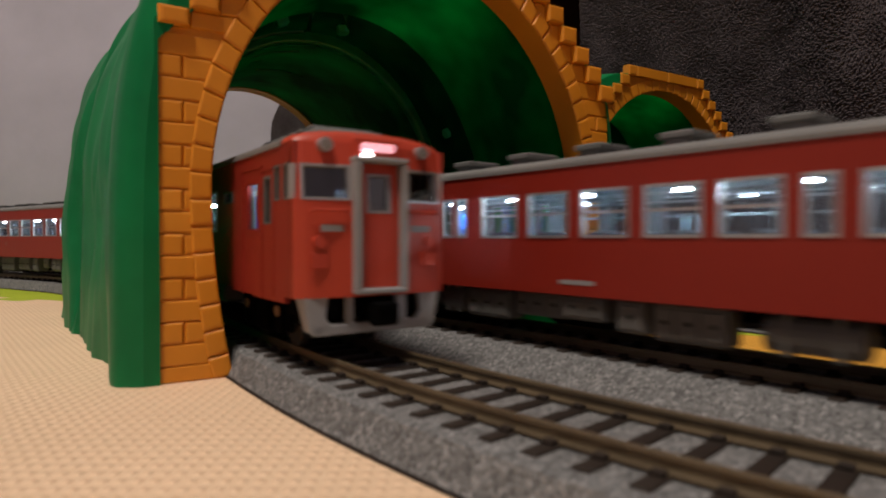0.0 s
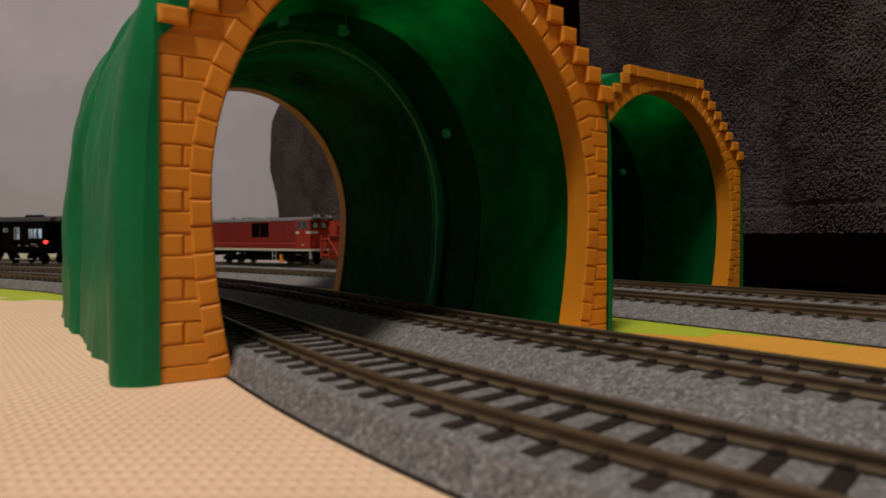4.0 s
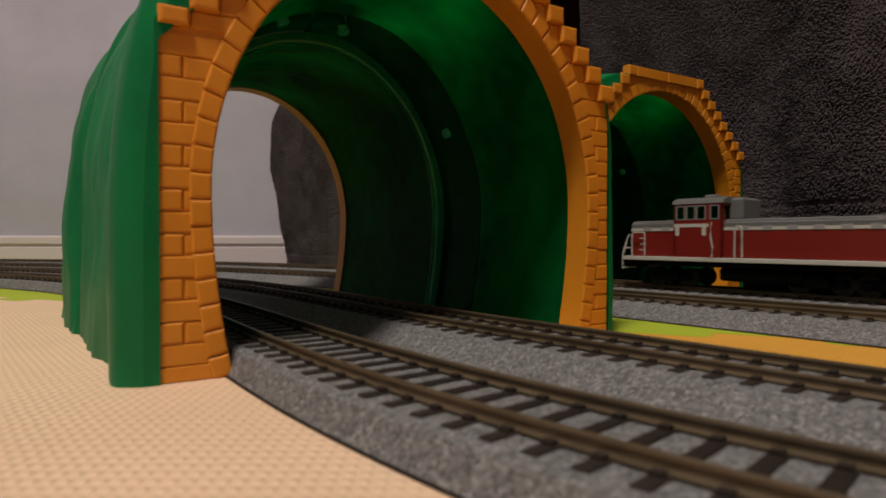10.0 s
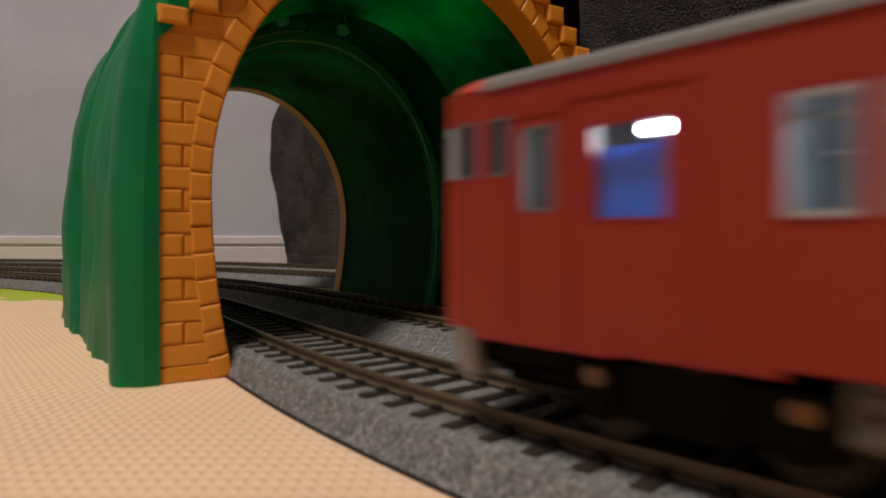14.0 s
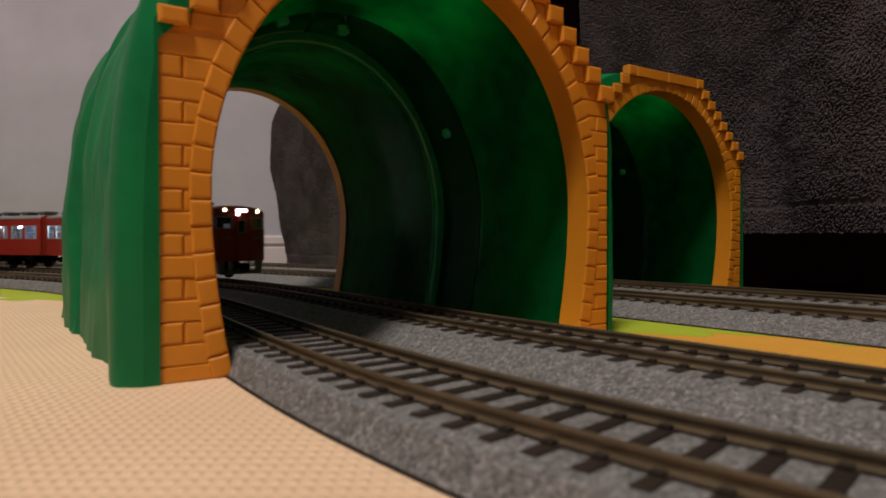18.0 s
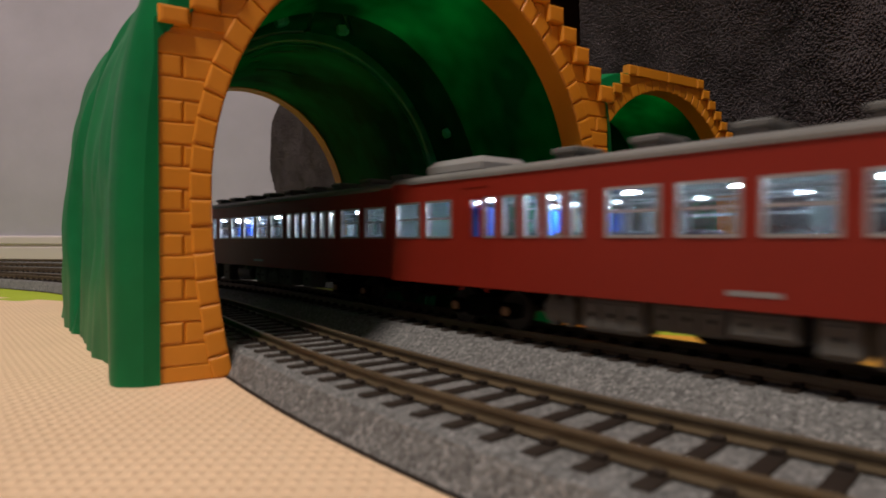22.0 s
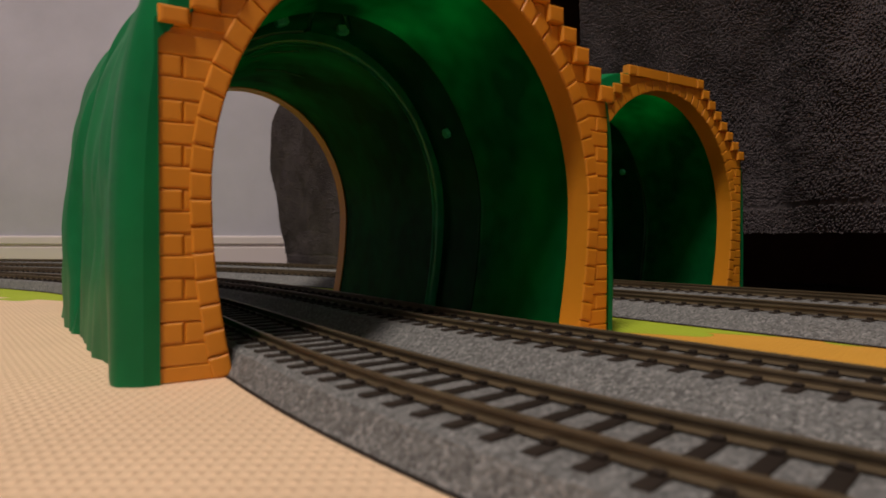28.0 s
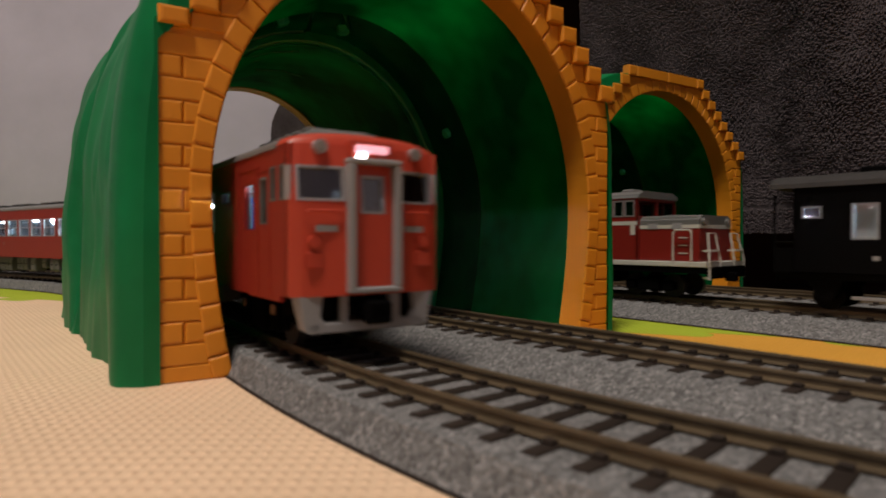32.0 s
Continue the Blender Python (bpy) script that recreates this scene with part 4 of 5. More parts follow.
            for a, b, c, d in hw:
                fr = Geo()
                w = 0.55
                for (y0, y1, z0, z1) in ((a, b, c, c + w), (a, b, d - w, d), (a, a + w, c + w, d - w), (b - w, b, c + w, d - w)):
                    x0 = fx((y0 + y1) / 2, (z0 + z1) / 2)
                    v = [(fx(y, z) + sgn * q, y, z) for q in (0.25, -1.0) for y, z in ((y0, z0), (y1, z0), (y1, z1), (y0, z1))]
                    fr.add(v, [(0, 1, 2, 3), (7, 6, 5, 4), (0, 4, 5, 1), (1, 5, 6, 2), (2, 6, 7, 3), (3, 7, 4, 0)])
                pn = part("windscreen", fr, M_SILVER, face, "silver-framed cab window")
                q = Geo().add([(fx(y, z) - sgn * 0.7, y, z) for y, z in ((a, c), (b, c), (b, d), (a, d))], [(0, 1, 2, 3)])
                part("pane", q, M_DARKGLASS, pn).visible_shadow = False
            b0, b1 = min(xe - sgn * 16, xe - sgn * 16.6), max(xe - sgn * 16, xe - sgn * 16.6)
            part("cab_bulkhead", Geo().box(b0, b1, -16.4, -2.6, bottom + 1, 43.3).box(b0, b1, 2.6, 16.4, bottom + 1, 43.3).box(b0, b1, -2.6, 2.6, bottom + 1, 29.5).box(b0, b1, -2.6, 2.6, 36.5, 43.3), M_BLACK, root)
            part("driver_desk", Geo().box(min(xe - sgn * 5, xe - sgn * 9), max(xe - sgn * 5, xe - sgn * 9), -15.5, 15.5, bottom + 1, 32.4, 0.5), M_UNDER, root)
            xf = fx(0, 30)
            if gangway:
                gw = Geo()
                for y0, y1, z0, z1 in ((-6.2, -4.9, 14.6, 41.0), (4.9, 6.2, 14.6, 41.0), (-6.2, 6.2, 41.0, 42.2), (-6.2, 6.2, 13.6, 14.8)):
                    gw.box(min(xf - sgn * 1.5, xf + sgn * 1.9), max(xf - sgn * 1.5, xf + sgn * 1.9), y0, y1, z0, z1, 0.3)
                part("gangway_frame", gw, M_SKIRT, root, "grey gangway frame round the end door")
            part("end_door", Geo().box(min(xf, xf + sgn * 0.25), max(xf, xf + sgn * 0.25), -4.0, 4.0, 14.8, 30.3, 0.1).box(min(xf, xf + sgn * 0.25), max(xf, xf + sgn * 0.25), -4.0, -3.1, 30.3, 40.2).box(min(xf, xf + sgn * 0.25), max(xf, xf + sgn * 0.25), 3.1, 4.0, 30.3, 40.2), M_REDLIT, root, "vermilion end door with a small window")
            for y in (-11.6, 11.6):
                xl = fx(abs(y), 43) + sgn * 0.1
                lamp = part("headlight", Geo().cyl((y, 44.3), 1.5, xl - sgn * 3.0, xl + sgn * 0.9, "x", 18), M_SILVER, root, "round headlight housing")
                part("lens", Geo().cyl((y, 44.3), 1.1, xl + sgn * 0.7, xl + sgn * 1.15, "x", 16), M_WARM if lit == "front" else M_LAMPOFF, lamp)
            xs_ = fx(0, 43) + sgn * 0.2
            sb = part("sign_box", Geo().box(min(xs_ - sgn * 2, xs_ + sgn * 0.4), max(xs_ - sgn * 2, xs_ + sgn * 0.4), -5.2, 5.2, 42.4, 46.4, 0.3), M_REDLIT, root)
            part("destination_sign", Geo().box(min(xs_, xs_ + sgn * 0.7), max(xs_, xs_ + sgn * 0.7), -4.0, 4.0, 43.5, 45.3, 0.3), M_SIGN if lit == "front" else M_SIGNPINK, sb, "glowing destination sign")
            part("sign_lamp", Geo().cyl((2.6 * -sgn, 42.3), 1.1, xs_ + sgn * 0.2, xs_ + sgn * 0.9, "x", 14), M_SIGNLAMP, sb, "small white lamp under the sign")
            for y in (-13.2, 13.2):
                part("tail_lamp", Geo().cyl((y, 24.5), 1.3, fx(y, 24) - sgn * 0.3, fx(y, 24) + sgn * 0.8, "x", 12).box(min(fx(y, 24), fx(y, 24) + sgn * 0.5), max(fx(y, 24), fx(y, 24) + sgn * 0.5), y - 1.8, y + 1.8, 19.0, 22.4, 0.2), M_REDLIT, root)
            part("number_mark", Geo().box(min(fx(10, 26), fx(10, 26) + sgn * 0.25), max(fx(10, 26), fx(10, 26) + sgn * 0.25), -13.0, -8.2, 26.6, 28.0).box(min(fx(10, 26), fx(10, 26) + sgn * 0.25), max(fx(10, 26), fx(10, 26) + sgn * 0.25), 8.2, 13.0, 26.6, 28.0), M_SKIRT, root, "pale plain marking bars")
            rail_bar = Geo()
            for y in (-1, 1):
                rail_bar.rod([(fx(9, 29) + sgn * 0.2, y * 7.4, 30.6), (fx(9, 29) + sgn * 0.9, y * 7.8, 31.0), (fx(13, 29) + sgn * 0.9, y * 14.6, 31.0), (fx(13, 29) + sgn * 0.2, y * 15, 30.6)], 0.3)
            part("grab_rail", rail_bar, M_REDLIT, root)
            sk = Geo()
            for s2 in (-1, 1):
                sk.prism([(s2 * 16.2, bottom), (s2 * 11.0, bottom), (s2 * 11.6, 9.0), (s2 * 10.4, 7.4), (s2 * 13.6, 5.2), (s2 * 14.8, 6.0)], xe - sgn * 3.4, xe - sgn * 1.6, "x")
                sk.prism([(s2 * 16.4, bottom), (s2 * 16.4, bottom - 0.4), (s2 * 14.8, 6.0), (s2 * 14.2, 6.0), (s2 * 14.0, bottom)], xe - sgn * 5.2, xe - sgn * 3.0, "x")
                sk.box(min(xe - sgn * 3.2, xe - sgn * 1.6), max(xe - sgn * 3.2, xe - sgn * 1.6), min(s2 * 5.2, s2 * 7.6), max(s2 * 5.2, s2 * 6.6), 6.6, bottom)
            sk.box(min(xe - sgn * 3.4, xe - sgn * 1.6), max(xe - sgn * 3.4, xe - sgn * 1.6), -13.6, 13.6, 5.2, 7.4, 0.3)
            part("snow_guard", sk, M_SKIRT, root, "light grey snow guard under the cab")
        else:
            g = Geo()
            g.box(min(xe, xe - sgn * 1.0), max(xe, xe - sgn * 1.0), -18, -5.2, bottom, eave)
            g.box(min(xe, xe - sgn * 1.0), max(xe, xe - sgn * 1.0), 5.2, 18, bottom, eave)
            g.box(min(xe, xe - sgn * 1.0), max(xe, xe - sgn * 1.0), -5.2, 5.2, 39, eave)
            g.prism(roof_profile(18.0, eave, crown - 0.2), xe - sgn * 1.0, xe, "x")
            part("end_wall", g, M_REDLIT, root)
            part("end_bulkhead", Geo().box(min(xe - sgn * 1.6, xe - sgn * 2.2), max(xe - sgn * 1.6, xe - sgn * 2.2), -16.4, 16.4, bottom + 1.3, 43.3), M_INSIDE, root, "pale inner end wall")
            part("gangway", Geo().box(min(xe, xe + sgn * 2.4), max(xe, xe + sgn * 2.4), -6.2, 6.2, 14, 40, 0.6), M_BLACK, root, "black gangway bellows")
        part("coupler", Geo().box(min(xe - sgn * 8, xe + sgn * 3.4), max(xe - sgn * 8, xe + sgn * 3.4), -1.6, 1.6, 8.0, 11.2, 0.4).box(min(xe + sgn * 0.8, xe + sgn * 3.4), max(xe + sgn * 0.8, xe + sgn * 3.4), -2.8, 2.8, 7.0, 12.0, 0.5), M_BLACK, root)
    # underfloor
    x = -60.0
    while x < (62 if gangway else 54):
        w = rnd.choice((7, 9, 12, 16, 20))
        for side in (-1, 1):
            depth = rnd.uniform(5.5, 9.6)
            out = rnd.uniform(14.5, 16.8)
            y0, y1 = (9.5, out) if side > 0 else (-out, -9.5)
            yo = y1 if side > 0 else y0
            kind = rnd.random()
            box = Geo()
            if kind < 0.22:
                box.cyl(((y0 + y1) / 2, bottom - 4.2), 3.4, x, x + w, "x", 16)
                box.box(x + w * 0.2, x + w * 0.2 + 1, y0, y1, bottom - 7.9, bottom - 0.2).box(x + w * 0.75, x + w * 0.75 + 1, y0, y1, bottom - 7.9, bottom - 0.2)
            else:
                box.box(x, x + w, y0, y1, bottom - depth, bottom - 0.2, 0.6)
            unit = part("equipment_box", box, M_UNDER, root, "grey underfloor equipment box")
            if kind >= 0.22:
                n = max(1, int(w / 5))
                for q in range(n):
                    a, b = x + w * q / n + 0.7, x + w * (q + 1) / n - 0.7
                    part("lid", Geo().box(a, b, min(yo, yo + 0.45 * side), max(yo, yo + 0.45 * side), bottom - depth + 1.0, bottom - 1.4, 0.15), M_UNDER, unit)
                    part("latch", Geo().box((a + b) / 2 - 0.5, (a + b) / 2 + 0.5, min(yo, yo + 0.8 * side), max(yo, yo + 0.8 * side), bottom - depth * 0.55, bottom - depth * 0.55 + 0.8), M_BLACK, unit)
            elif side > 0:
                part("pipe", Geo().rod([(x - 2, yo - 1, bottom - 0.8), (x - 1, yo - 0.4, bottom - 6.5), (x + w + 1, yo - 0.4, bottom - 6.8), (x + w + 2, yo - 1, bottom - 0.8)], 0.4), M_UNDER, root)
        x += w + rnd.choice((1.5, 3, 7, 11))
    part("centre_sill", Geo().box(-112, 112, -6.0, 6.0, 9.6, bottom - 0.3, 0.5), M_BLACK, root, "black centre sill")
    part("engine_block", Geo().box(-24, 6, -8.5, 8.5, 4.4, bottom, 1.2), M_BLACK, root)
    if gangway:
        for xb in (-88.8, 88.8):
            bogie(root, xb, gap=15.0, lift=3.1)
            xg = xb + 22.5 if xb > 0 else xb - 22.5
            part("brake_cylinder", Geo().box(xg - 7.5, xg + 7.5, 4.5, 13.0, 7.6, bottom - 0.2, 0.6).cyl((9.5, 7.4), 2.4, xg - 6.0, xg + 4.5, "x", 14), M_BLACK, root)
            part("brake_cylinder", Geo().box(xg - 7.5, xg + 6.0, -13.0, -4.5, 6.2, bottom - 0.2, 0.6).cyl((-9.5, 6.8), 2.4, xg - 5.0, xg + 5.5, "x", 14), M_BLACK, root)
            part("brake_rod", Geo().rod([(xg - 9, 12.6, 10.5), (xg - 2, 13.2, 6.6), (xg + 5, 12.8, 8.0)], 0.5), M_BLACK, root)
            part("bolster", Geo().box(xb - 13, xb + 13, -7.0, 7.0, 6.0, bottom, 0.6), M_BLACK, root)
            for side in (-1, 1):
                part("valance", Geo().box(xb - (10.6 if xb > 0 else 15.4), xb + (15.4 if xb > 0 else 10.6), 17.0 if side > 0 else -17.96, 17.96 if side > 0 else -17.0, bottom - 0.9, bottom), M_REDSHADE, root, "low red valance over the bogie")
    else:
        for xb in (-86, 86):
            bogie(root, xb)
    # roof gear
    if gangway:
        for xv in (-52, -36, -8, 8, 36, 52, 80, 96):
            part("roof_ventilator", Geo().box(xv - 4.6, xv + 4.6, -5.5, 5.5, 46.6, 49.4, 0.8).box(xv - 5.2, xv + 5.2, -6.2, 6.2, 49.0, 50.2, 0.4), M_LGREY, root, "grey roof ventilator")
        unit = part("roof_unit", Geo().box(-111, -73, -9.5, 9.5, 45.6, 50.2, 1.6), M_LGREY, root, "grey ribbed roof unit")
        for xv in range(-106, -75, 6):
            part("unit_rib", Geo().box(xv, xv + 3.2, -8.0, 8.0, 50.0, 51.2, 0.4), M_LGREY, unit)
    else:
        for xv in (-62, -38, -14, 10, 34, 58, 80):
            part("roof_ventilator", ventilator(xv), M_LGREY, root, "grey box ventilator")
    return root


def spans(ds, flip):
    out = []
    for a, b in ds:
        out.append((HALF_L - b, HALF_L - a) if flip else (a - HALF_L, b - HALF_L))
    return sorted(out)


WIN_A = [(6, 19), (23, 36), (41, 46), (48.5, 53), (56, 60.5), (64, 68.5), (71.5, 76), (79, 83.5), (88, 101), (104, 117.5), (120.5, 134), (137, 150.5), (154, 167.5), (173, 177.5), (181, 186), (189.5, 194.5), (199.5, 203.5), (208, 221)]
WIN_C = [(3, 15), (18.5, 30), (38, 42), (44, 48), (51, 56), (58.5, 63.5), (66, 71), (73, 77), (83.5, 96.5), (100.5, 113), (117, 129.5), (133.5, 146), (149.5, 161), (164.5, 169.5), (173.5, 178.5), (182.5, 187.5), (191, 195.5), (199, 212)]
WIN_B = [(25.6, 34.4), (45.6, 51.2), (53.8, 68.4), (72, 86.4), (89.8, 104.2), (107.5, 121.9), (125.2, 139.6), (142.9, 157.5), (162.1, 168.4), (173.6, 187.9), (214.8, 222.6)]
car_a = railcar("vermilion railcar with lit silver-framed windows and grey roof", spans(WIN_A, False), spans([(199.5, 203.5), (208, 221)], False), spans([(226, 230.5)], False), [1], "front", False, [], 3)
car_b = railcar("vermilion double-ended railcar with lit windows and grey gangway frames, running", spans(WIN_B, True), spans([(25.6, 34.4), (214.8, 222.6)], True), spans([(14.6, 21.2), (225.8, 232.4)], True), [-1, 1], "tail", True, spans([(194.7, 202.7)], True), 4)
car_c = railcar("vermilion railcar with lit windows and a grey roof unit", spans(WIN_C, False), spans([(38, 42)], False), spans([(222, 226.5)], False), [1], "front", False, [], 8)
for ob in (car_a, car_c):    # low-slung bodies: the bogies stay on the rails
    for ch in ob.children:
        if ch.name.startswith("bogie"):
            ch.location.z += 1.6 * MM
cars_a = [car_c, car_a, copy_thing(car_c, Matrix()), copy_thing(car_a, Matrix())]
for k, ob in enumerate(cars_a):
    if k % 2 == 0:
        part("roof_unit", Geo().box(-115, -89, -10, 10, 45.6, 51.6, 2.0), M_SKIRT, ob, "grey air-conditioning unit")
    else:
        for xv in (-86, -108):
            part("roof_ventilator", ventilator(xv), M_LGREY, ob, "grey box ventilator")
cars_b = [car_b, copy_thing(car_b, Matrix())]
part("tail_light", Geo().cyl((13.2, 24.5), 1.0, -HALF_L + 0.4, -HALF_L - 0.9, "x", 14), M_TAIL, car_b, "glowing red tail light")


# ---- diesel locomotives, snow plough and brake vans ----
LOCO_L = 158.0


def hand_rail(root, pts, r=0.42):
    part("handrail", Geo().rod(pts, r), M_LOCOWHITE, root, "white wire handrail")


def hood_loco(label, lit):
    """Centre-cab diesel: short hood towards +x, long hood towards -x."""
    root = thing("diesel_locomotive", label, "locomotive", "red diesel locomotives")
    h = LOCO_L / 2
    part("frame", Geo().box(-h + 2, h - 2, -16.5, 16.5, 11.5, 14.4, 0.4), M_BLACK, root, "black underframe")
    part("sill", Geo().box(-h + 2, h - 2, -17.2, 17.2, 14.4, 16.6, 0.2), M_LOCOWHITE, root, "white side sill")
    for name, x0, x1 in (("short_hood", 46.0, h - 6), ("long_hood", -h + 6, 20.0)):
        hood = part(name, Geo().box(x0, x1, -14.5, 14.5, 16.6, 31.2, 0.3), M_LOCO, root, "deep red engine hood")
        part("band", Geo().box(x0 - 0.1, x1 + 0.1, -14.7, 14.7, 31.2, 32.8), M_LOCOWHITE, hood, "white band")
        top = Geo().prism([(-14.6, 32.8), (14.6, 32.8), (14.6, 35.0), (12.0, 37.0), (-12.0, 37.0), (-14.6, 35.0)], x0, x1, "x")
        part("hood_top", top, M_LGREY, hood, "grey hood top")
        edge = Geo()
        for y in (-13.6, 13.6):
            edge.box(x0 + 1, x1 - 1, y - 0.35, y + 0.35, 35.6, 36.5)
        part("edge_strip", edge, M_SILVER, hood)
        n = int((x1 - x0) / 11)
        for i in range(n):
            for y in (-14.9, 14.5):
                part("louvre", Geo().box(x0 + 4 + i * 11, x0 + 8.5 + i * 11, y, y + 0.4, 31.0, 33.4, 0.1), M_SKIRT, hood)
        lids = Geo()
        for i in range(n // 2):
            lids.cyl((x0 + 9 + i * 22, 0), 4.2, 36.8, 37.8, "z", 14)
        part("fan_cover", lids, M_LGREY, hood)
        step = Geo()
        for i in range(3):
            for y in (-14.8, 14.4):
                step.box((x1 - 9 if x0 > 0 else x0 + 4), (x1 - 5 if x0 > 0 else x0 + 8), y, y + 0.4, 20 + 3.4 * i, 20.5 + 3.4 * i)
        part("door_hinge", step, M_LOCOWHITE, hood)
    # cab
    c0, c1 = 20.0, 46.0
    g = Geo()
    for side in (-1, 1):
        holed_side(g, 16.0 if side > 0 else -17.0, 1.0, [(c0 + 8.6, c0 + 13.4, 37.2, 44.4), (c0 + 14.2, c0 + 19.0, 37.2, 44.4), (c0 + 19.8, c0 + 24.6, 37.2, 44.4), (c0 + 1.6, c0 + 6.2, 36.4, 44.0)], c0, c1, 16.6, 46.0)
    for x in (c0, c1 - 1):
        for y0, y1, z0, z1 in ((-17, 17, 16.6, 37.2), (-17, 17, 44.4, 46.0), (-17, -15.4, 37.2, 44.4), (15.4, 17, 37.2, 44.4), (-1, 1, 37.2, 44.4)):
            g.box(x, x + 1, y0, y1, z0, z1)
    cab = part("cab", g, M_LOCO, root, "deep red driver's cab")
    part("cab_roof", Geo().prism([(-17.4, 45.6), (17.4, 45.6), (16.6, 47.4), (12, 49.0), (-12, 49.0), (-16.6, 47.4)], c0 - 0.8, c1 + 0.8, "x"), M_LGREY, cab, "grey cab roof")
    part("exhaust_cowl", Geo().box(c0 - 7, c0 - 0.2, -9, 9, 36.5, 48.4, 1.2), M_LGREY, root, "grey exhaust cowl in front of the cab")
    part("roof_horn", Geo().box(30, 36, -4, 4, 48.6, 51.0, 0.7), M_LGREY, cab)
    for side in (-1, 1):
        for a, b in ((8.6, 13.4), (14.2, 19.0), (19.8, 24.6), (1.6, 6.2)):
            y = 16.6 * side
            fr = part("cab_window", frame_ring(c0 + a - 0.2, c0 + b + 0.2, 36.9, 44.6, min(y, y + 0.6 * side), 0.6, 0.6), M_SILVER, cab, "grey-framed cab window")
            part("pane", Geo().box(c0 + a, c0 + b, y - 0.1, y + 0.1, 37, 44.4), M_DARKGLASS, fr)
        y = 17.0 * side
        stripe = Geo()
        stripe.box(c0 + 7, c1, min(y, y + 0.12 * side), max(y, y + 0.12 * side), 33.0, 34.8)
        stripe.box(c0 + 8.2, c0 + 10.4, min(y, y + 0.12 * side), max(y, y + 0.12 * side), 28.4, 33.0)
        stripe.box(c1 - 3.2, c1 - 1.0, min(y, y + 0.12 * side), max(y, y + 0.12 * side), 28.4, 33.0)
        part("white_stripe", stripe, M_LOCOWHITE, cab, "white painted stripe")
        yy = 17.4 * side
        hand_rail(root, [(c0 + 5.2, yy, 35.5), (c0 + 5.8, yy, 28), (c0 + 4.6, yy, 22), (c0 + 5.2, yy, 17)])
        for xa, xb in ((10.0, 13.5), (-h + 8, -h + 16), (h - 16, h - 8)):
            hand_rail(root, [(xa, yy, 17), (xa, yy, 32.0 if xa == 10.0 else 29.5), (xa + 0.8, yy, 33.0 if xa == 10.0 else 30.4), (xb - 0.8, yy, 33.0 if xa == 10.0 else 30.4), (xb, yy, 32.0 if xa == 10.0 else 29.5), (xb, yy, 17)])
    for sgn in (-1, 1):
        x = sgn * (h - 1)
        for y in (-1, 1):
            hand_rail(root, [(x, y * 16, 9.0), (x, y * 16, 17), (x - sgn * 2, y * 13.5, 29.0), (x - sgn * 2, y * 7, 29.0), (x, y * 6.5, 17), (x, y * 6.5, 10)])
            part("end_step", Geo().box(min(x, x - sgn * 3), max(x, x - sgn * 3), min(y * 7, y * 15.5), max(y * 7, y * 15.5), 21, 21.8).box(min(x, x - sgn * 3), max(x, x - sgn * 3), min(y * 7, y * 15.5), max(y * 7, y * 15.5), 9.4, 10.2), M_LOCOWHITE, root)
            xl = sgn * (h - 6)
            lamp = part("headlight", Geo().cyl((y * 11, 34.0), 1.9, xl - sgn * 2, xl + sgn * 0.8, "x", 14), M_LGREY, root)
            part("lens", Geo().cyl((y * 11, 34.0), 1.3, xl + sgn * 0.6, xl + sgn * 1.0, "x", 14), M_AMBER if (lit and sgn < 0) else M_LAMPOFF, lamp)
        part("coupler", Geo().box(min(x, x + sgn * 4), max(x, x + sgn * 4), -2, 2, 8, 12, 0.4).box(min(x - sgn * 2, x + sgn * 1), max(x - sgn * 2, x + sgn * 1), -15, 15, 9.5, 14.5, 0.3), M_BLACK, root)
    tank = Geo().box(-16, 22, -15, 15, 4.5, 11.5, 1.0)
    part("fuel_tank", tank, M_BLACK, root)
    for xb in (-50, -22, 50):
        bogie(root, xb, M_BLACK, 5.2, 12.0, 13.0)
    return root


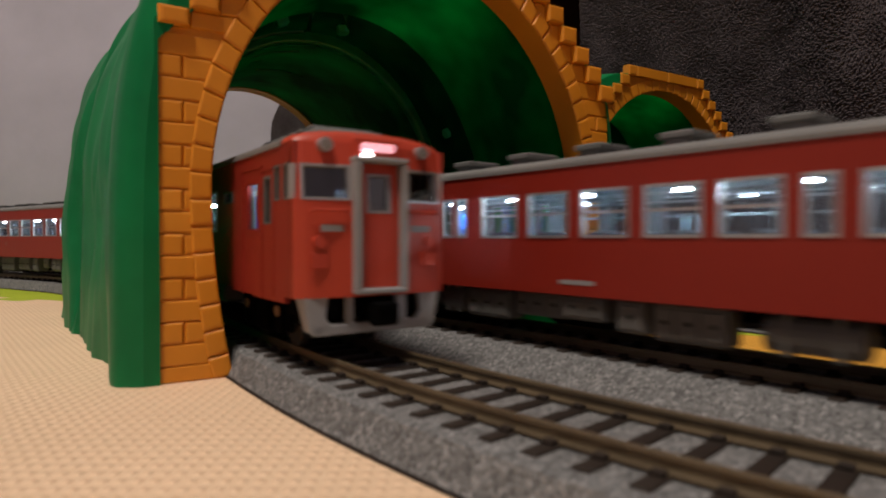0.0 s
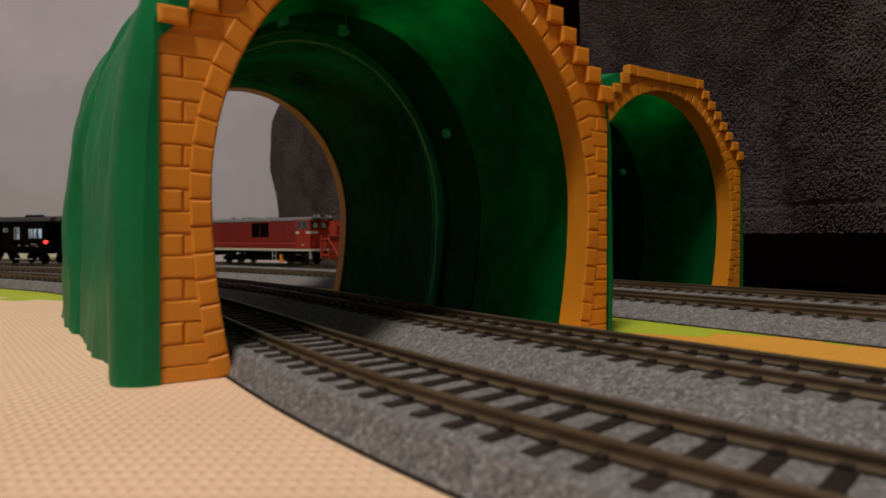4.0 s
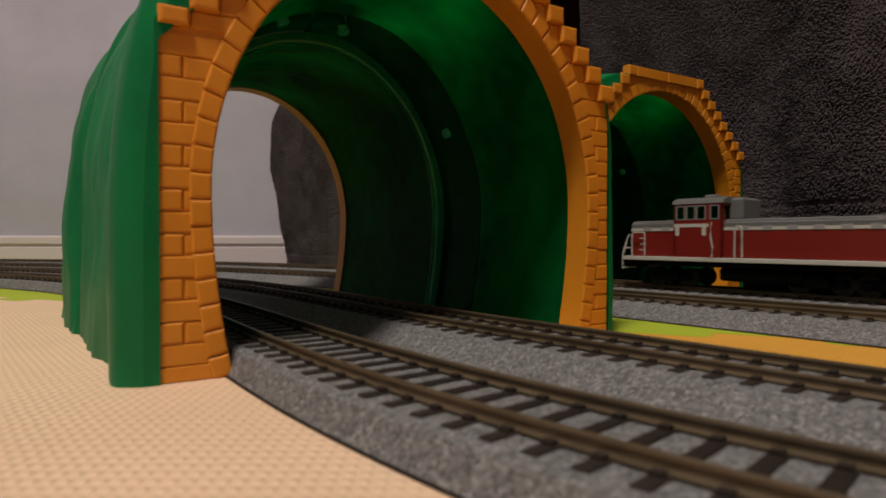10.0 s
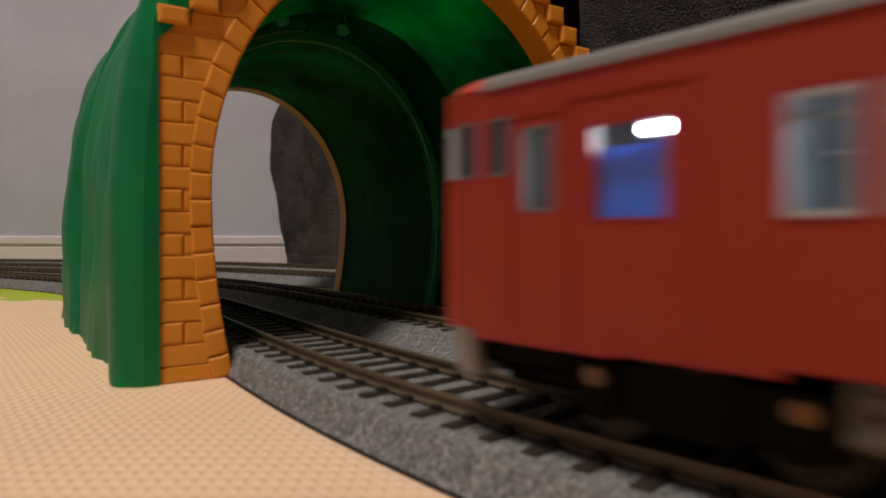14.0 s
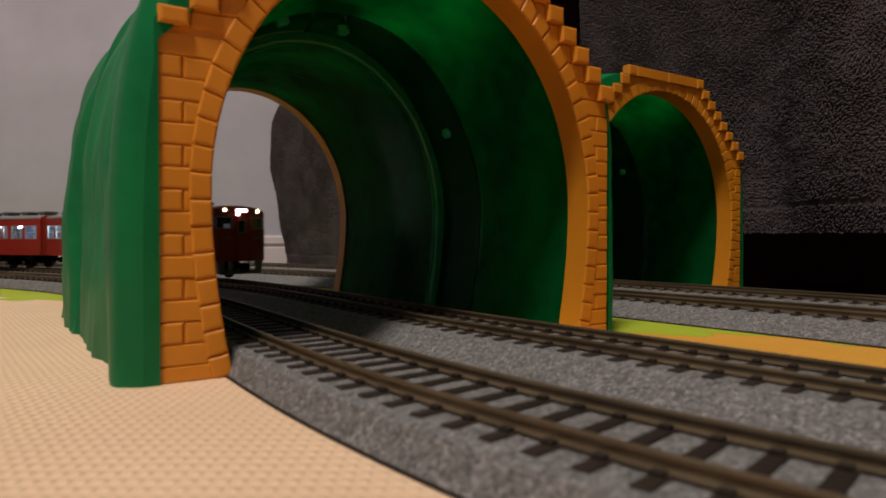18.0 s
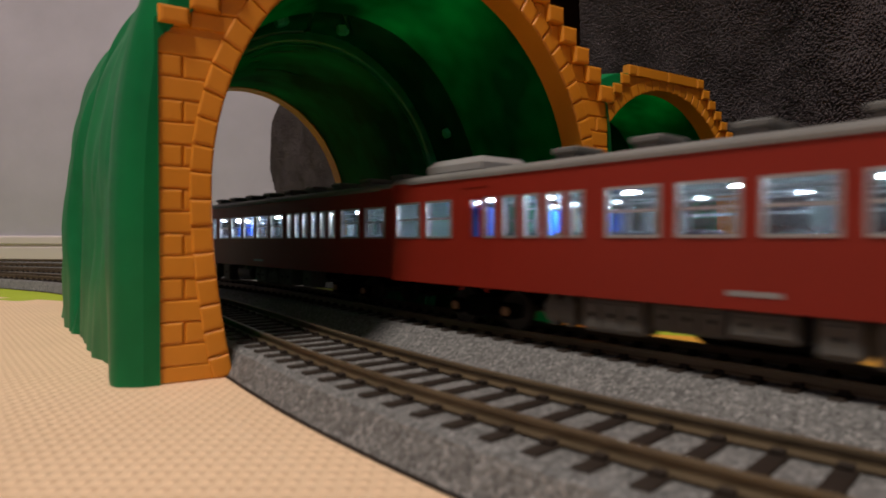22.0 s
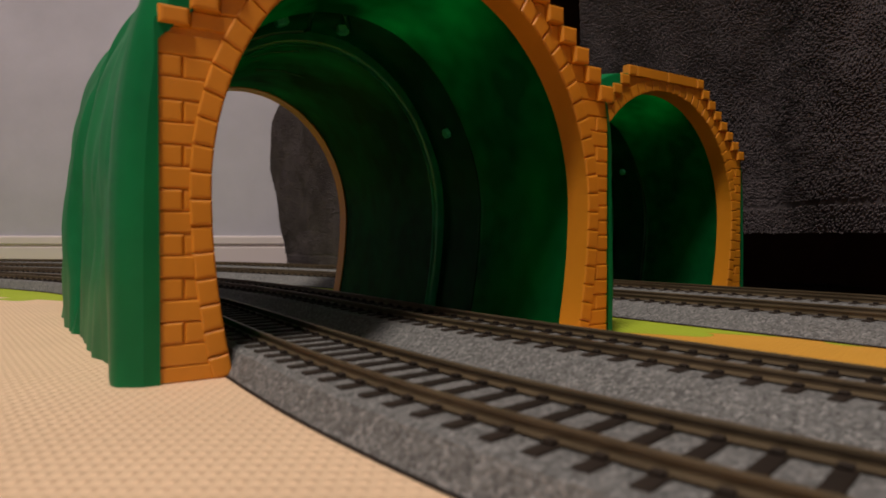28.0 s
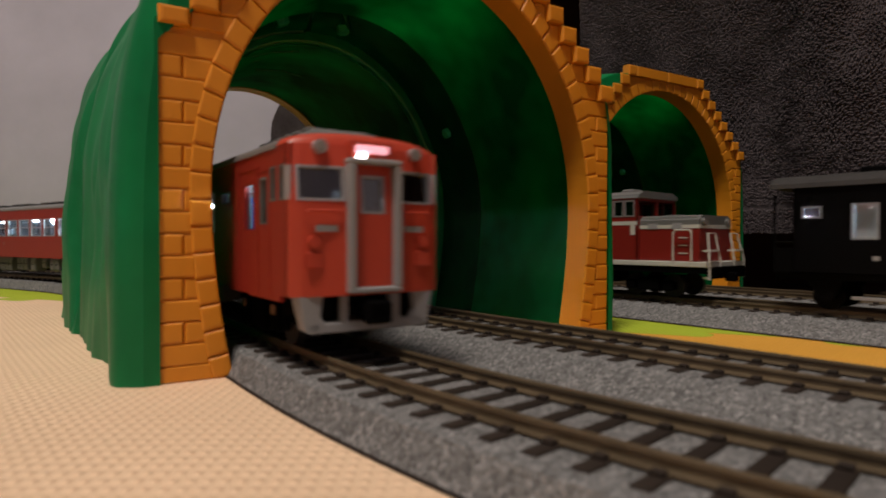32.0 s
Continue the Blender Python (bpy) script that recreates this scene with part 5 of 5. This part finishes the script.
def box_loco(label):
    """Box-bodied snow-clearing diesel: cab at the -x end."""
    root = thing("diesel_locomotive", label, "locomotive", "red diesel locomotives")
    h = LOCO_L / 2
    part("frame", Geo().box(-h + 2, h - 2, -16.0, 16.0, 11.0, 13.8, 0.4), M_BLACK, root, "black underframe")
    part("sill", Geo().box(-h + 2, h - 2, -17.6, 17.6, 13.6, 15.8, 0.2), M_LOCOWHITE, root, "white side sill")
    g = Geo().prism([(-17.2, 15.8), (17.2, 15.8), (17.2, 20.5), (16.2, 21.5), (16.2, 43.6), (-16.2, 43.6), (-16.2, 21.5), (-17.2, 20.5)], -h + 23, h - 2, "x")
    body = part("engine_body", g, M_LOCO, root, "deep red box body")
    for side in (-1, 1):
        y = 16.2 * side
        for i in range(2):
            x = -15 + i * 13.4
            part("grille", Geo().box(x, x + 12.4, min(y, y + 0.3 * side), max(y, y + 0.3 * side), 27.4, 41.6), M_BLACK, body, "black radiator grille")
        for i in range(13):
            for z in (26.0, 31.5):
                x = -44 + i * 9.2
                if -18 < x < 14:
                    continue
                part("rivet", Geo().box(x, x + 0.8, min(y, y + 0.35 * side), max(y, y + 0.35 * side), z, z + 0.8), M_PLOUGH, body)
        seam = Geo()
        for x in (-40, -20, 16, 42, 60):
            seam.box(x, x + 0.4, min(y, y + 0.15 * side), max(y, y + 0.15 * side), 22, 43.4)
        part("panel_seam", seam, M_LOCO, body)
    part("roof", Geo().prism([(-16.8, 43.4), (16.8, 43.4), (15.5, 45.4), (9, 47.0), (-9, 47.0), (-15.5, 45.4)], -h + 4, h - 1.4, "x"), M_LGREY, root, "grey roof")
    part("roof_fan", Geo().cyl((34, 0), 8, 46.4, 48.2, "z", 20).cyl((0, 0), 5, 46.4, 47.8, "z", 16), M_LGREY, root)
    part("roof_lug", Geo().box(60, 64, -2, 2, 46.6, 49.4, 0.5), M_SKIRT, root)
    c0, c1 = -h + 3, -h + 23.5
    g = Geo()
    for side in (-1, 1):
        holed_side(g, 16.6 if side > 0 else -17.6, 1.0, [(c0 + 4, c0 + 10.6, 35.4, 42.4), (c0 + 11.4, c0 + 18, 35.4, 42.4)], c0, c1, 15.8, 44.0)
    for y0, y1, z0, z1 in ((-17.6, 17.6, 15.8, 34.6), (-17.6, 17.6, 42.6, 44.0), (-17.6, -16.4, 34.6, 42.6), (16.4, 17.6, 34.6, 42.6), (-6.2, -5, 34.6, 42.6), (5, 6.2, 34.6, 42.6)):
        g.box(c0, c0 + 1, y0, y1, z0, z1)
    g.box(c1 - 1, c1, -17.4, 17.4, 15.8, 44.0)
    cab = part("cab", g, M_PLOUGH, root, "bright red cab")
    for side in (-1, 1):
        y = 17.2 * side
        for a, b in ((4, 10.6), (11.4, 18)):
            fr = part("cab_window", frame_ring(c0 + a - 0.2, c0 + b + 0.2, 35.2, 42.6, min(y, y + 0.6 * side), 0.6, 0.6), M_UNDER, cab, "framed cab window")
            part("pane", Geo().box(c0 + a, c0 + b, y - 0.1, y + 0.1, 35.4, 42.4), M_DARKGLASS, fr)
        y = 17.6 * side
        st = Geo()
        st.box(c0 - 0.1, c0 + 6.7, min(y, y + 0.14 * side), max(y, y + 0.14 * side), 30.6, 32.8)
        st.box(c0 + 15.5, c1, min(y, y + 0.14 * side), max(y, y + 0.14 * side), 30.6, 32.8)
        part("white_stripe", st, M_LOCOWHITE, cab, "white painted stripe")
        part("number_plate", Geo().box(c0 + 9, c0 + 12.5, min(y, y + 0.14 * side), max(y, y + 0.14 * side), 19.2, 20.2), M_LOCOWHITE, cab)
        lad = Geo()
        ly = 16.8 * side
        for x in (-26.5, -21.5):
            lad.rod([(x, ly, 13.6), (x, ly, 4.2)], 0.5)
        for z in (4.4, 8.6):
            lad.rod([(-26.5, ly, z), (-21.5, ly, z)], 0.5)
        part("ladder", lad, M_SKIRT, root, "light grey side ladder")
        part("step_bracket", Geo().box(c0 + 0.5, c0 + 3, min(ly, ly - 2 * side), max(ly, ly - 2 * side), 6.0, 13.6, 0.3), M_SKIRT, root)
    for a, b in ((-16.4, -6.2), (-5, 5), (6.2, 16.4)):
        part("windscreen", Geo().box(c0 + 0.3, c0 + 0.5, a, b, 34.6, 42.6), M_DARKGLASS, cab)
        part("wiper_ring", Geo().cyl(((a + b) / 2, 38.6), 2.8, c0 - 0.2, c0 + 0.2, "x", 18).cyl(((a + b) / 2, 38.6), 2.0, c0 - 0.3, c0 - 0.1, "x", 18), M_SILVER, cab, "round clear-view window ring")
    for y in (-12.75, 12.75):
        part("end_stripe", Geo().box(c0 - 0.14, c0, y - 4.75, y + 4.75, 30.6, 32.8), M_LOCOWHITE, cab)
    for y in (-8.2, 8.2):
        box = part("lamp_box", Geo().box(c0 - 1, c0 + 4, y - 2.75, y + 2.75, 45.0, 49.0, 0.6), M_LGREY, cab, "grey roof lamp box")
        part("lens", Geo().cyl((y, 47.2), 1.5, c0 - 1.4, c0 - 0.9, "x", 16), M_LOCOWHITE, box)
    for y in (-12, 12):
        part("step_box", Geo().box(c0 - 1.2, c0, y - 1.4, y + 1.4, 18, 26, 0.4), M_PLOUGH, cab)
    hand_rail(root, [(h - 1.5, 13, 30), (h - 0.6, 13.4, 36), (h - 1.5, 13, 41)])
    for sgn in (-1, 1):
        x = sgn * (h - 2)
        part("coupler", Geo().box(min(x, x + sgn * 5), max(x, x + sgn * 5), -2, 2, 8, 12, 0.4).box(min(x - sgn * 2, x + sgn * 0.5), max(x - sgn * 2, x + sgn * 0.5), -15, 15, 8, 13.5, 0.3), M_BLACK, root)
    part("fuel_tank", Geo().box(-20, 24, -15, 15, 4.0, 11.0, 1.0), M_BLACK, root)
    part("brake_gear", Geo().box(-34, -31.5, 14, 16.5, 3.2, 10.2, 0.3).box(-36.5, -30, 14, 16.5, 2.4, 4.4, 0.3), M_ORANGE, root, "orange brake block holder")
    for xb in (-48, 48):
        bogie(root, xb, M_BLACK, 5.2, 13.0, 13.0)
    return root


def rotary_plough(label):
    """Red snow-blower head: side blades, chutes and a black intake, 66 mm long, front at -x."""
    root = thing("snow_plough", label, "snow plough")
    part("frame", Geo().box(-14, 33, -11, 11, 6, 12, 0.6).box(18, 33, -14, 14, 9, 30, 0.8), M_PLOUGH, root, "red lower frame")
    for side in (-1, 1):
        y = 17.0 * side
        pl = [(-34, 3.0), (8, 3.0), (12, 9.0), (12, 29.0), (-27, 29.5), (-29.5, 10.0), (-33.5, 9.5)]
        blade = part("side_blade", Geo().prism(pl, min(y, y - 1.6 * side), max(y, y - 1.6 * side), "y"), M_PLOUGH, root, "red slanted side blade")
        rib = Geo().rod([(10, y + 0.1 * side, 28), (-28, y + 0.1 * side, 6)], 0.35)
        part("diagonal_rib", rib, M_PLOUGH, blade)
        st = Geo()
        st.rod([(14, y, 8), (36, y, 31)], 1.0).rod([(14, y, 33), (37, y - 2 * side, 33)], 1.0).rod([(36, y - 2 * side, 7), (36, y - 2 * side, 33)], 1.3)
        part("stay_bar", st, M_PLOUGH, root, "red stay bars")
        part("marker_arm", Geo().box(-34, -31, min(y, y - 1.2 * side), max(y, y - 1.2 * side), 31, 42, 0.4).box(-34, -22, min(y, y - 1.2 * side), max(y, y - 1.2 * side), 31.5, 33.2), M_PLOUGH, root)
        part("intake_cheek", Geo().box(-40, -29, min(y, y - 3 * side), max(y, y - 3 * side), 5, 29, 0.6).box(-42, -40, min(y, y - 2 * side), max(y, y - 2 * side), 24, 34, 0.4), M_BLACK, root, "black intake cheek")
    part("auger_housing", Geo().box(-37, -8, -15, 15, 4, 28, 1.0), M_BLACK, root, "black auger intake")
    part("rotor_drum", Geo().cyl((0, 18), 13.5, -8, 14, "x", 24), M_PLOUGH, root, "red rotor drum")
    chute = Geo()
    chute.prism([(24, 31), (34, 31), (38, 40), (35, 48.5), (26, 48.5), (22, 43)], -4, 15, "y")
    part("chute", chute, M_PLOUGH, root, "red discharge chute")
    part("chute_arm", Geo().prism([(8, 36), (25, 35), (25, 40.5), (18, 43.5), (8, 43.5)], 2, 12, "y").box(2, 20, 0, 13, 33, 37.0, 0.6), M_PLOUGH, root)
    part("top_deck", Geo().box(-28, 34, -16, 16, 30.0, 31.6, 0.5), M_PLOUGH, root)
    part("winch", Geo().box(-16, -4, 4, 13, 31.4, 35.4, 0.8).cyl((-10, 9), 1.4, 35, 40.5, "z", 10).box(-21, -15, 6, 11, 31.4, 34.6, 0.4), M_PLOUGH, root, "red winch on the deck")
    part("draw_gear", Geo().box(30, 56, -5, 5, 7, 17, 0.8).cyl((-8, 22), 6, 33, 38, "x", 14), M_PLOUGH, root)
    for side in (-1, 1):
        y = 14.0 * side
        rear = Geo().rod([(34, y, 12), (54, y, 12)], 1.4).rod([(34, y, 29), (54, y, 29)], 1.2).rod([(53, y, 8), (53, y, 34)], 1.5).rod([(36, y, 28), (52, y, 13)], 1.0)
        rear.box(44, 52, min(y, y - 5 * side), max(y, y - 5 * side), 20, 27, 0.6)
        part("rear_frame", rear, M_PLOUGH, root, "red rear frame of bars")
    for x in (-4, 22):
        w = Geo()
        for y in (-9.6, 7.4):
            w.cyl((x, 5.0), 5.0, y, y + 2.2, "y", 18)
        part("wheelset", w, M_BLACK, root)
    return root


def brake_van(label):
    """Black two-axle brake van with end platforms and lit windows, 75 mm long."""
    root = thing("brake_van", label, "brake van", "black brake vans")
    h = 37.5
    part("frame", Geo().box(-h, h, -14, 14, 10.6, 13.4, 0.4), M_BLACK, root, "black underframe")
    lit = [(4.5, 12, 25.2, 37.0), (-14, -8.5, 26.2, 35.6), (-19.5, -15.2, 26.2, 35.6), (-26.5, -21.8, 26.2, 35.6), (21.5, 27.5, 32.6, 36.4)]
    g = Geo()
    for side in (-1, 1):
        holed_side(g, 15.6 if side > 0 else -16.4, 0.8, lit, -30.5, 30.5, 13.4, 43.5)
    for x in (-30.5, 29.7):
        g.box(x, x + 0.8, -16.4, 16.4, 13.4, 43.5)
    body = part("body", g, M_BLACK, root, "black planked body")
    part("roof", Geo().prism(roof_profile(17.4, 43.4, 48.8), -h - 1, h + 1, "x"), M_VANROOF, root, "dark grey overhanging roof")
    part("roof_vent", Geo().box(-6, 0, -3, 3, 48.0, 50.8, 0.6).box(6, 14, -3, 3, 48.0, 50.8, 0.6), M_BLACK, root)
    for side in (-1, 1):
        y = 15.8 * side
        for a, b, c, d in lit:
            fr = part("window", frame_ring(a - 0.2, b + 0.2, c - 0.2, d + 0.2, min(y, y + 0.7 * side), 0.7, 0.5), M_SILVER, root, "pale window frame")
            part("pane", Geo().box(a, b, y - 0.1, y + 0.1, c, d), M_GLASS, fr).visible_shadow = False
        yy = 16.4 * side
        mk = Geo()
        mk.box(-19, -11, min(yy, yy + 0.12 * side), max(yy, yy + 0.12 * side), 19.6, 20.6)
        mk.box(-22, -17, min(yy, yy + 0.12 * side), max(yy, yy + 0.12 * side), 17.6, 18.4).box(-8, -4, min(yy, yy + 0.12 * side), max(yy, yy + 0.12 * side), 18.0, 18.8).box(4, 6, min(yy, yy + 0.12 * side), max(yy, yy + 0.12 * side), 18.0, 19.4)
        part("lettering_bar", mk, M_SKIRT, root, "small pale marking bars")
        part("step_board", Geo().box(-12, 12, min(yy, yy - 2 * side), max(yy, yy - 2 * side), 4.6, 5.6), M_SKIRT, root, "pale step board")
        for sgn in (-1, 1):
            part("platform_rail", Geo().rod([(sgn * h, yy * 0.9, 13), (sgn * h, yy * 0.9, 24), (sgn * 30, yy * 0.9, 24)], 0.6).rod([(sgn * h, yy * 0.9, 24), (sgn * h, yy * 0.9, 41)], 0.5).box(min(sgn * 31, sgn * h), max(sgn * 31, sgn * h), min(yy * 0.88, yy * 0.92), max(yy * 0.88, yy * 0.92), 13, 22), M_BLACK, root)
    part("interior_lamp", Geo().box(3, 9, -3, 3, 39.6, 40.2).box(-16, -12, -2, 2, 39.6, 40.2).box(23, 26, -2, 2, 39.6, 40.2), M_LED, root, "cold white interior lamp")
    part("curtain", Geo().box(4.6, 12.0, 12, 12.6, 24, 38).box(4.6, 12.0, -12.6, -12, 24, 38), M_WHITE, root, "white curtain")
    part("inner_lining", Geo().box(-29, 29, -15.4, -15.2, 14, 24.4).box(-29, 29, 15.2, 15.4, 14, 24.4).box(-29, 29, -15, 15, 14, 14.6).box(-29, 29, -15, 15, 40.4, 40.8).box(-6.4, -5.6, -15, 15, 14, 40).box(12.6, 13.0, -15, 15, 14, 40), M_INSIDE, root)
    part("tail_lamp", Geo().cyl((-13.5, 25.5), 1.1, -h + 9, -h + 12, "x", 12).cyl((-16.4, 22.5), 0.9, 0, 0.1, "x", 12).cyl((-31.5, 22.5), 1.4, 15.0, 17.2, "y", 12), M_TAIL, root, "glowing red tail lamp")
    for x in (-21, 21):
        w = Geo()
        for y in (-9.6, 7.4):
            w.cyl((x, 5.3), 5.3, y, y + 2.2, "y", 18)
        part("wheelset", w, M_BLACK, root)
        part("axle_guard", Geo().prism([(x - 6, 11), (x + 6, 11), (x + 2.2, 3.6), (x - 2.2, 3.6)], 12.4, 13.4, "y").prism([(x - 6, 11), (x + 6, 11), (x + 2.2, 3.6), (x - 2.2, 3.6)], -13.4, -12.4, "y"), M_BLACK, root)
    return root


loco_c = hood_loco("deep red and white centre-cab diesel locomotive with grey top", False)
loco_d = copy_thing(loco_c, Matrix())
tagged(loco_d, "deep red and white centre-cab diesel locomotive pulling black brake vans")
blower = box_loco("bright red box-bodied diesel pushing a rotary snow plough")
plough = rotary_plough("bright red rotary snow plough with side blades and black intake")
van = brake_van("black two-axle brake van with a grey roof and lit windows")
vans = [van] + [copy_thing(van, Matrix()) for _ in range(2)]


# ---- running trains ----
def ride(ob, loop, where, base, flip=False, sag=0.0):
    """Key a vehicle along its loop; where(t) is its middle, base half its bogie spacing."""
    rows = []
    for k in range(161):
        t = k * 0.2
        s = where(t)
        a, b = loop.at(s - base), loop.at(s + base)
        m = (a + b) / 2
        ang = math.degrees(math.atan2(b[1] - a[1], b[0] - a[0])) + (180 if flip else 0)
        rows.append((t, pose(m[0] * MM, m[1] * MM, (RAIL - sag) * MM, 0, 0, ang)))
    walk(ob, rows)


def motions():
    # four-car set towards the eye
    for k, ob in enumerate(cars_a):
        ride(ob, TRACK_2, lambda t, k=k: 86.6 - 237.2 * (t - 20.2) - 127.5 + 255 * k + float(np.interp(t, (0, 3.5, 14.5, 16.5, 18.0, 19.6, 32.0), (-4, -9, -9, 12, 12, 0, 0))), 60, flip=(k % 2 == 0), sag=1.6)
    # two-car set away from the eye
    for k, ob in enumerate(cars_b):
        ride(ob, TRACK_1, lambda t, k=k: 66.0 + 272.0 * (t - 14.0) - HALF_L - 254.0 * k + (1 if k == 0 else 0) + float(np.interp(t, (0, 1.0, 6.0, 13.0, 14.5, 16.5, 20.0, 31.6, 32.0), (1, 6, 6, 3.4, 3.4, 4, 6, 6, 4))), 60)
    # locomotive with brake vans
    n = TRACK_3.length
    d_t, d_s = [0, 2.8, 3.5, 6.0, 31.5, 32.0], [380, 780, 880, 1230, n + 66, n + 121]
    rear = lambda t: float(np.interp(t, d_t, d_s))
    ride(loco_d, TRACK_3, lambda t: rear(t) + LOCO_L / 2, 50, flip=True)
    for k, ob in enumerate(vans):
        ride(ob, TRACK_3, lambda t, k=k: rear(t) - 24 - 37.5 - 88 * k, 21)
    # snow plough, box locomotive and centre-cab locomotive
    c_t, c_s = [0, 3.5, 5.5, 6.6, 7.0, 8.0, 9.0, 10.0, 11.0, 32.0], [990, 592, 376, 256, 205, 95, -20, -124, -218, -2600]
    nose = lambda t: float(np.interp(t, c_t, c_s))
    plough.scale = (0.78, 0.95, 0.87)
    loco_c.scale = loco_d.scale = (1.0, 1.0, 0.95)
    ride(plough, TRACK_4, lambda t: nose(t) - 57, 14)
    ride(blower, TRACK_4, lambda t: nose(t) + LOCO_L / 2 - 3, 48)
    ride(loco_c, TRACK_4, lambda t: nose(t) + LOCO_L * 1.5 + 13, 50)


motions()
